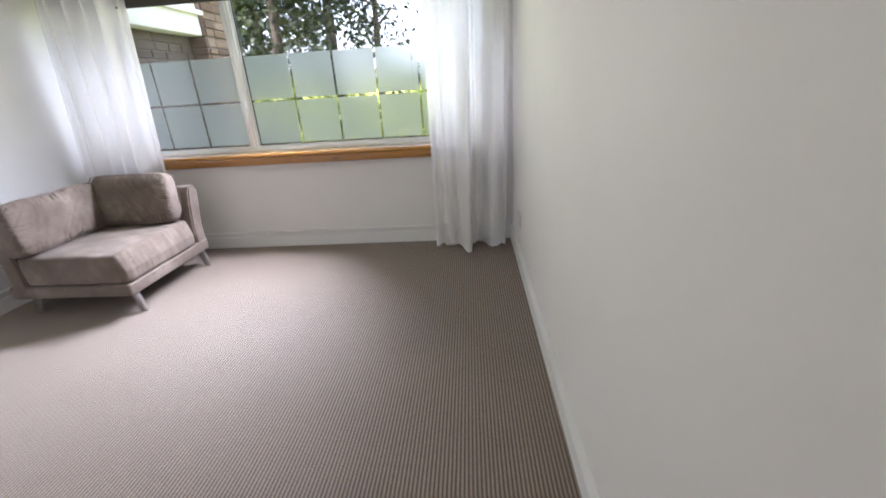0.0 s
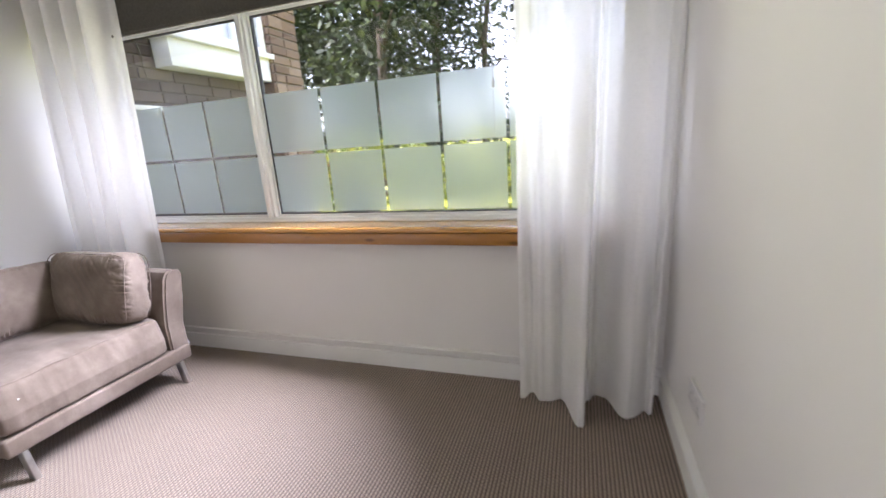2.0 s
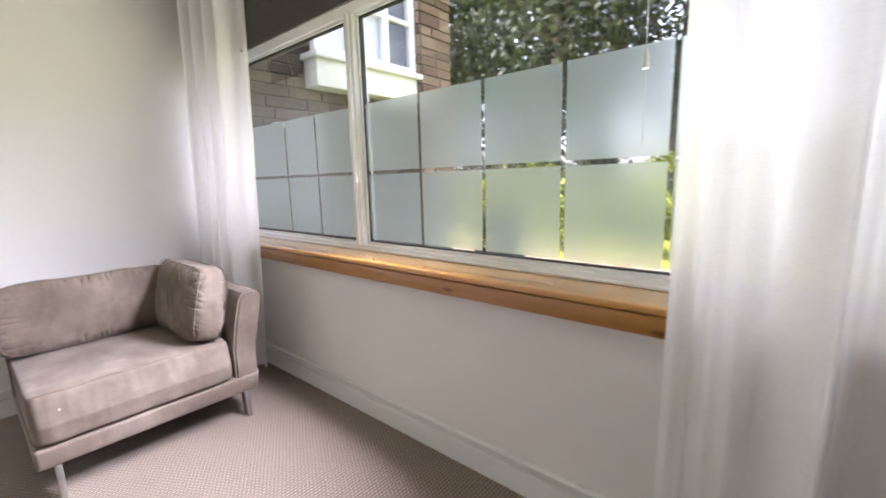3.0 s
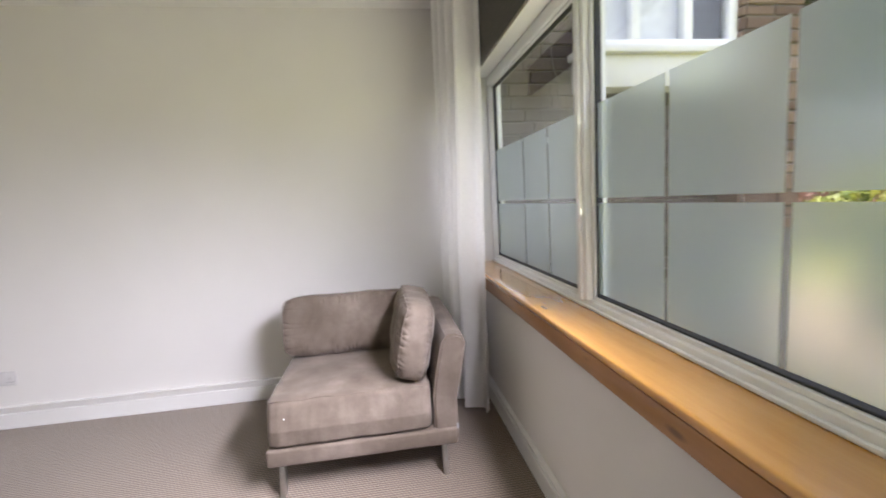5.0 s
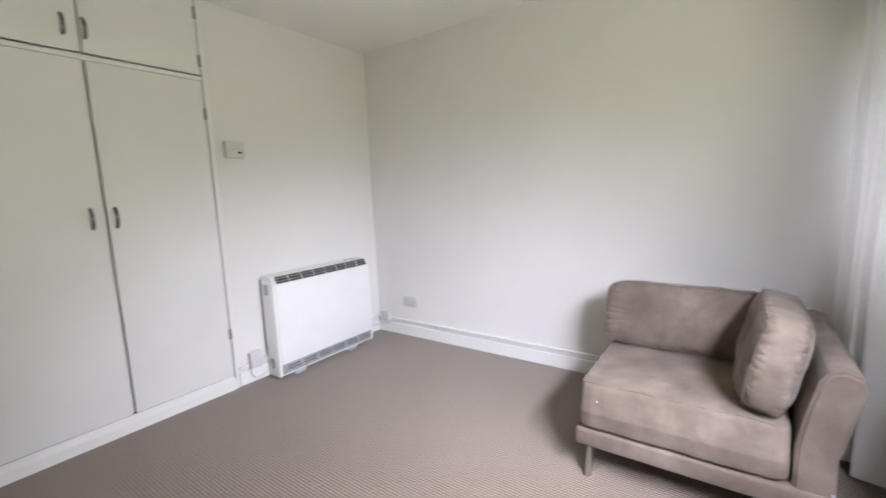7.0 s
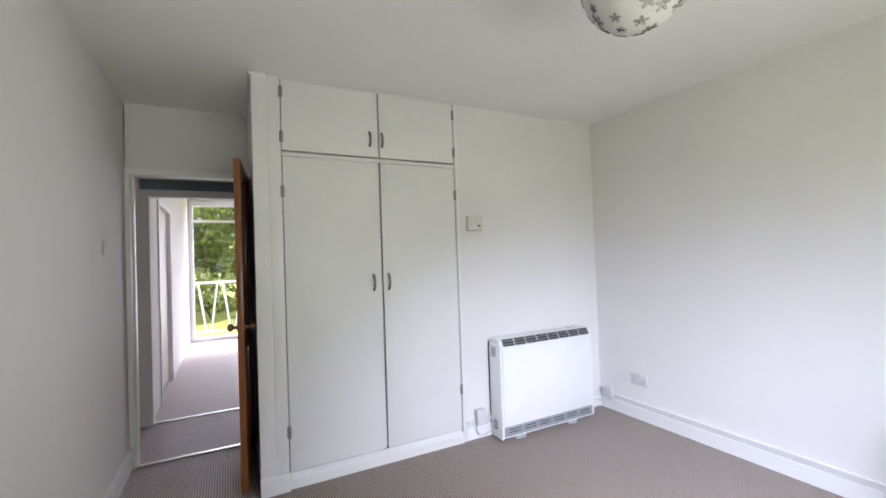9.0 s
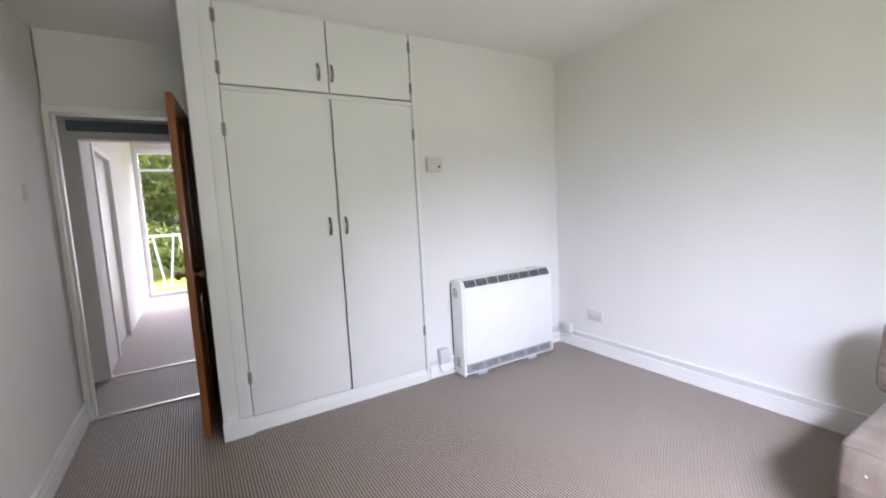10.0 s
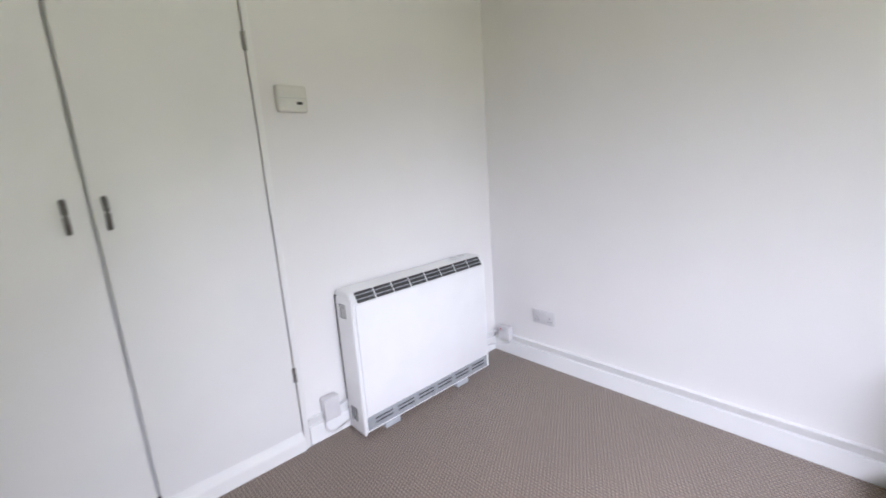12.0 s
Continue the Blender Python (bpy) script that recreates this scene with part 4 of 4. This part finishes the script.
# ---- pine door, standing open against the wardrobe ----
ang = math.degrees(math.atan2(0.75, 0.085))
leaf = thing("door_1", pose(2.79, DOORY + 0.012, 0.012, 0, 0, ang), "open orange-stained pine panel door with turned knobs", "door", kind="structure")
LW, LT, LH = 0.735, 0.036, 1.945
bpart("stile", (0.0, 0.095, 0, LT, 0, LH), M_DOOR, leaf, 0.003)
bpart("stile", (LW - 0.095, LW, 0, LT, 0, LH), M_DOOR, leaf, 0.003)
for z0, z1 in ((0.0, 0.2), (0.80, 0.98), (LH - 0.11, LH)):
    bpart("rail", (0.0951, LW - 0.0951, 0.001, LT - 0.001, z0, z1), M_DOOR, leaf, 0.003)
bpart("muntin", (LW / 2 - 0.045, LW / 2 + 0.045, 0.001, LT - 0.001, 0.2, 0.80), M_DOOR, leaf, 0.003)
bpart("muntin", (LW / 2 - 0.045, LW / 2 + 0.045, 0.001, LT - 0.001, 0.98, LH - 0.11), M_DOOR, leaf, 0.003)
for x0, x1 in ((0.095, LW / 2 - 0.045), (LW / 2 + 0.045, LW - 0.095)):
    for z0, z1 in ((0.2, 0.80), (0.98, LH - 0.11)):
        bpart("panel", (x0, x1, 0.011, LT - 0.011, z0, z1), M_DOOR, leaf, 0.002)
for s in (-1, 1):
    bm = bmesh.new()
    y0 = 0.0 if s < 0 else LT
    cyl(bm, (LW - 0.055, y0, 0.95), (LW - 0.055, y0 + s * 0.006, 0.95), 0.024, n=20)
    cyl(bm, (LW - 0.055, y0 + s * 0.006, 0.95), (LW - 0.055, y0 + s * 0.03, 0.95), 0.009, 0.011, n=14)
    bmesh.ops.create_uvsphere(bm, u_segments=18, v_segments=10, radius=0.024, matrix=pose(LW - 0.055, y0 + s * 0.042, 0.95) @ Matrix.Diagonal((1, 0.75, 1, 1)))
    part("door_knob", bm, M_KNOB, leaf)

# ---- paper globe pendant ----
LAMP = Vector((1.73, 1.777, 2.214))
LR = 0.17
lamp = thing("pendant_lamp", Matrix.Translation(LAMP), "white paper globe pendant printed with grey flowers", "pendant lamp")
bm = bmesh.new()
bmesh.ops.create_uvsphere(bm, u_segments=48, v_segments=28, radius=LR)
bmesh.ops.delete(bm, geom=[v for v in bm.verts if v.co.z > LR * 0.93], context="VERTS")
part("shade", bm, M_PAPER, lamp)
bm = bmesh.new()
cyl(bm, (0, 0, LR * 0.75), (0, 0, H - LAMP.z - 0.02), 0.004, n=8)
part("cord", bm, M_PLASTIC, lamp)
bm = bmesh.new()
cyl(bm, (0, 0, H - LAMP.z - 0.03), (0, 0, H - LAMP.z), 0.05, 0.04, n=24)
part("ceiling_rose", bm, M_PLASTIC, lamp)
bm = bmesh.new()
cyl(bm, (0, 0, LR * 0.45), (0, 0, LR * 0.8), 0.02, n=14)
part("lamp_holder", bm, M_PLASTIC, lamp)
rnd = random.Random(4)
dirs = []
while len(dirs) < 66:
    d = Vector((rnd.gauss(0, 1), rnd.gauss(0, 1), rnd.gauss(-0.25, 1))).normalized()
    if d.z < 0.85 and all((d - e).length > 0.255 for e in dirs):
        dirs.append(d)
for d in dirs:
    q = d.to_track_quat("Z", "Y").to_matrix().to_4x4()
    s0, a0 = rnd.uniform(0.014, 0.026), rnd.uniform(0, 6)
    bm = bmesh.new()
    bl = bmesh.new()
    for p in range(5):
        a = a0 + p * 2 * math.pi / 5
        ctr = Vector((math.cos(a), math.sin(a), 0)) * s0 * 0.6
        ring = []
        for i in range(10):
            b = 2 * math.pi * i / 10
            l = Vector((math.cos(b) * s0 * 0.52, math.sin(b) * s0 * 0.30, 0))
            l.rotate(Euler((0, 0, a)))
            w = (q @ (ctr + l + Vector((0, 0, LR)))).normalized()
            ring.append(bm.verts.new(w * (LR + 0.0012)))
        bm.faces.new(ring)
        line = []
        for i in range(9):
            b = 2 * math.pi * i / 8
            l = Vector((math.cos(b) * s0 * 0.42, math.sin(b) * s0 * 0.16, 0))
            l.rotate(Euler((0, 0, a)))
            w = (q @ (ctr + l + Vector((0, 0, LR)))).normalized()
            line.append(w * (LR + 0.002))
        tube(bl, line, 0.0007, 4)
    part("printed_flower", bm, M_PETAL, lamp)
    part("printed_outline", bl, M_INK, lamp)

# ---- outdoors ----
GZ = -0.35
tagged(slab("ground", -300, 300, -300, 400, GZ - 0.3, GZ, M_GRASS, "mown green lawn round the building", "lawn"), kind="structure")

slab("pavement", -5.0, 2.2, 5.9, 9.3, GZ - 0.05, GZ + 0.02, M_PATH, "sandy paved path across the lawn", "path")


def foliage(name, centre, radii, count, size, material, parent, seed, shell=0.45):
    """Crown of many small leaves, gathered in uneven clumps with gaps."""
    r = np.random.RandomState(seed)
    nc = max(10, count // 90)
    d = r.normal(size=(nc, 3))
    d /= np.linalg.norm(d, axis=1)[:, None]
    cl = d * (shell + (1 - shell) * r.rand(nc, 1)) * np.array(radii)
    which = r.randint(0, nc, count)
    pos = cl[which] + r.normal(size=(count, 3)) * np.array(radii) * 0.13 + np.array(centre)
    n = r.normal(size=(count, 3))
    n[:, 2] += 0.6
    n /= np.linalg.norm(n, axis=1)[:, None]
    t = np.cross(n, r.normal(size=(count, 3)))
    t /= np.linalg.norm(t, axis=1)[:, None]
    b = np.cross(n, t)
    s = size * (0.6 + 0.8 * r.rand(count, 1))
    quad = np.stack([pos - t * s, pos + b * s * 0.45, pos + t * s, pos - b * s * 0.45], 1).reshape(-1, 3)
    me = bpy.data.meshes.new(name)
    me.from_pydata(quad.tolist(), [], np.arange(count * 4).reshape(-1, 4).tolist())
    me.materials.append(material)
    ob = new(name, me)
    ob.parent = parent
    ob["kind"] = "stuff"
    return ob


def tree(x, y, height, spread, trunk, seed, label, material=M_LEAF, count=5200, low=0.25):
    r = random.Random(seed)
    t = thing("tree", pose(x, y, GZ), label, "tree", "trees behind the lawn")
    bm = bmesh.new()
    top = Vector((r.uniform(-0.4, 0.4), r.uniform(-0.4, 0.4), height * 0.8))
    pts = [Vector((0, 0, 0)).lerp(top, i / 6) + Vector((r.uniform(-0.1, 0.1), r.uniform(-0.1, 0.1), 0)) * (i > 0) for i in range(7)]
    for i, (a, b) in enumerate(zip(pts, pts[1:])):
        cyl(bm, a, b, trunk * (1 - i / 7.5), trunk * (1 - (i + 1) / 7.5), 10)
    part("trunk", bm, M_BARK, t)
    for k in range(9):
        f = r.uniform(0.3, 0.95)
        a = r.uniform(0, 6.28)
        p0 = Vector((0, 0, 0)).lerp(top, f)
        p1 = p0 + Vector((math.cos(a), math.sin(a), r.uniform(0.1, 0.7))) * spread * r.uniform(0.5, 0.9)
        pm = p0.lerp(p1, 0.5) + Vector((0, 0, r.uniform(-0.2, 0.3)))
        bm = bmesh.new()
        cyl(bm, p0, pm, trunk * 0.35, trunk * 0.22, 7)
        cyl(bm, pm, p1, trunk * 0.22, trunk * 0.08, 7)
        part("limb", bm, M_BARK, t)
    h0 = height * low
    foliage("crown", (top.x * 0.5, top.y * 0.5, (height + h0) / 2), (spread, spread, (height - h0) / 2), int(count * 1.9), 0.105, material, t, seed)
    return t


def shrub(x, y, rx, h, seed, label, material, count=1500, size=0.08):
    t = thing("shrub", pose(x, y, GZ), label, "shrub", "shrubs round the lawn")
    r = random.Random(seed)
    for k in range(4):
        a = r.uniform(0, 6.28)
        bm = bmesh.new()
        cyl(bm, (0, 0, 0), (math.cos(a) * rx * 0.5, math.sin(a) * rx * 0.5, h * 0.7), 0.025, 0.008, 6)
        part("stem", bm, M_BARK, t)
    foliage("leaves", (0, 0, h * 0.52), (rx, rx, h * 0.5), count, size, material, t, seed, 0.2)


for i, (x, y, hgt, sp, tr, cnt) in enumerate((
    (-7.5, 13.5, 10, 3.2, 0.26, 6500), (-4.6, 15.0, 11, 3.0, 0.28, 6500), (-2.4, 13.2, 11, 2.3, 0.20, 5200), (-1.1, 14.2, 12, 1.9, 0.22, 3600), (0.2, 15.5, 11, 1.7, 0.15, 1500),
    (-10.5, 16, 11, 3.5, 0.3, 5000), (-5.5, 19, 12, 3.6, 0.3, 3000),
)):
    tree(x, y, hgt, sp, tr, 20 + i, "tall broadleaf tree with dense dark green foliage", count=cnt, low=0.16)
for i, (x, y, rx, h, m) in enumerate((
    (-3.4, 11.0, 0.9, 1.9, M_LEAFR), (-5.2, 11.6, 1.2, 1.9, M_LEAF), (-1.9, 9.9, 1.0, 1.9, M_LEAF2), (-0.5, 10.1, 1.0, 2.0, M_LEAF2), (0.8, 10.4, 1.0, 1.9, M_LEAF2), (2.1, 10.7, 1.0, 1.8, M_LEAF2), (3.5, 10.8, 0.9, 1.6, M_LEAF2), (5.0, 11.0, 1.0, 1.6, M_LEAF2), (-0.3, 7.2, 0.4, 1.0, M_LEAF),
    (-6.6, 12.6, 1.5, 3.0, M_LEAF), (-4.2, 12.9, 1.5, 3.2, M_LEAF), (-2.2, 12.2, 1.2, 2.7, M_LEAF), (-0.4, 12.6, 1.2, 2.5, M_LEAF), (1.4, 12.9, 1.2, 2.2, M_LEAF), (3.2, 13.0, 1.3, 2.1, M_LEAF),
)):
    lab = {"russet_leaves": "russet-leaved shrub at the edge of the lawn", "dark_leaves": "dark green shrub at the edge of the lawn"}.get(m.name, "yellow-green shrub at the edge of the lawn")
    shrub(x, y, rx, h, 60 + i, lab, m, 1600)
# garden beyond the balcony
for i, (x, y, hgt, sp, cnt) in enumerate(((2.4, -15.5, 4.6, 2.4, 4200), (5.5, -17.0, 5.5, 3.0, 4200), (-1.5, -18.0, 6.0, 3.0, 3600), (3.6, -21.0, 6.2, 3.4, 3600))):
    t = tree(x, y, hgt, sp, 0.18, 80 + i, "leafy green tree in the garden beyond the balcony", M_LEAF2, cnt, 0.08)
    t["group"] = "trees in the back garden"
for i, (x, y, rx, h) in enumerate(((1.6, -11.5, 0.8, 1.5), (3.4, -12.0, 1.0, 1.4), (4.9, -12.5, 1.0, 1.6))):
    shrub(x, y, rx, h, 90 + i, "yellow-green shrub in the back garden", M_LEAF2, 1500)

# ---- the wing of the building outside the window ----
wing = thing("house_wing", pose(0, 0, 0), "brown stone-block wing of the building with a white oriel window", "building", kind="structure")
WXF = -0.06
bpart("core_wall", (-1.2, WXF - 0.012, YN + 0.24, 5.75, GZ, 6.0), M_MORTAR, wing)
bpart("wall", (-1.2, 3.72, YN + 0.24, YN + 0.27, GZ, SILL - 0.06), M_RENDER, wing)
OY0, OY1, OX = 4.12, 5.27, 0.12
oriel = bpart("oriel_band", (WXF, OX, OY0, OY1, 1.93, 2.14), M_RENDER, wing, 0.006)
bpart("oriel_sill", (WXF, OX + 0.05, OY0 - 0.03, OY1 + 0.03, 2.14, 2.19), M_RENDER, wing, 0.006)
for y0, y1, z0, z1, back in ((OY0, OY0 + 0.07, 2.191, 3.6, 0), (OY1 - 0.07, OY1, 2.191, 3.6, 0), (4.47, 4.53, 2.241, 3.6, 0), (4.86, 4.92, 2.241, 3.6, 0), (OY0 + 0.071, OY1 - 0.071, 2.191, 2.24, 0), (OY0 + 0.071, OY1 - 0.071, 2.62, 2.66, 0.006), (OY0, OY1, 3.601, 3.75, 0)):
    bpart("window_frame", (OX - 0.08 + back, OX - 0.01 - back, y0, y1, z0, z1), M_UPVC, wing, 0.004)
bpart("net_curtain", (OX - 0.11, OX - 0.1, OY0 + 0.05, 4.90, 2.2, 3.6), M_NET, wing)
# black sheet that paints in the unlit room behind the pane
bpart("room_shadow", (OX - 0.115, OX - 0.112, 4.90, OY1 - 0.05, 2.2, 3.6), M_DARK, wing)
g = bpart("pane", (OX - 0.05, OX - 0.045, OY0 + 0.05, OY1 - 0.05, 2.2, 3.6), M_GLASS, wing)
bm = bmesh.new()
wire = [(WXF + 0.012, 3.95 + 0.01 * math.sin(i * 1.7) + i * 0.011, 2.35 - i * 0.072) for i in range(8)]
for a, b in zip(wire, wire[1:]):
    cyl(bm, a, b, 0.005, n=6)
part("cable", bm, M_MORTAR, wing, "thin pale cable loose on the wall")
bpart("ledge", (WXF - 0.01, WXF + 0.06, 3.80, 4.06, 1.60, 1.635), M_RENDER, wing, 0.004)

# blocks of the wing, and of the buff pier at its far end
base = {}


def block(parent, x, y, z, ly, lz, depth, material, name, face):
    key = (round(ly, 3), round(lz, 3), depth, material.name, face)
    if key not in base:
        bm = bmesh.new()
        if face == "x":
            box(bm, -depth, 0, 0, ly, 0, lz, 0.006, 1)
        else:
            box(bm, 0, ly, -depth, 0, 0, lz, 0.006, 1)
        me = bpy.data.meshes.new(name)
        bm.to_mesh(me)
        bm.free()
        me.materials.append(material)
        base[key] = me
    o = new(name, base[key])
    o.location = (x, y, z)
    o.parent = parent
    return o


rb_ = random.Random(11)
course = 0.086
z = 0.55
row = 0
while z < 3.3:
    y = 3.585 - rb_.uniform(0.02, 0.24)
    while y < 5.25:
        ln = rb_.choice((0.22, 0.30, 0.36))
        y1 = min(y + ln - 0.008, 5.27)
        y0 = max(y, 3.585)
        hidden = y0 > OY0 - 0.02 and z > 1.88
        if y1 - y0 > 0.05 and not hidden and z > 0.5:
            block(wing, WXF + rb_.choice((0.0, 0.003, 0.006)), y0, z, y1 - y0, course - 0.008, 0.02, M_BRICK, "brick", "x")
        y += ln
    z += course
    row += 1
PX = 0.16
bpart("pier_core", (-0.3, PX - 0.012, 5.29, 5.74, GZ, 6.0), M_MORTAR, wing)
z = 0.9
row = 0
while z < 4.2:
    hgt = rb_.choice((0.07, 0.09, 0.12))
    cut = rb_.choice((0.16, 0.22, 0.28))
    for y0, y1 in ((5.29, 5.29 + cut - 0.012), (5.29 + cut, 5.74)):
        block(wing, PX + rb_.choice((0.0, 0.006, 0.012)), y0, z, y1 - y0, hgt - 0.012, 0.03, M_STONE, "stone", "x")
    block(wing, -0.05, 5.29, z, 0.2, hgt - 0.012, 0.03, M_STONE, "stone", "y")
    z += hgt
    row += 1
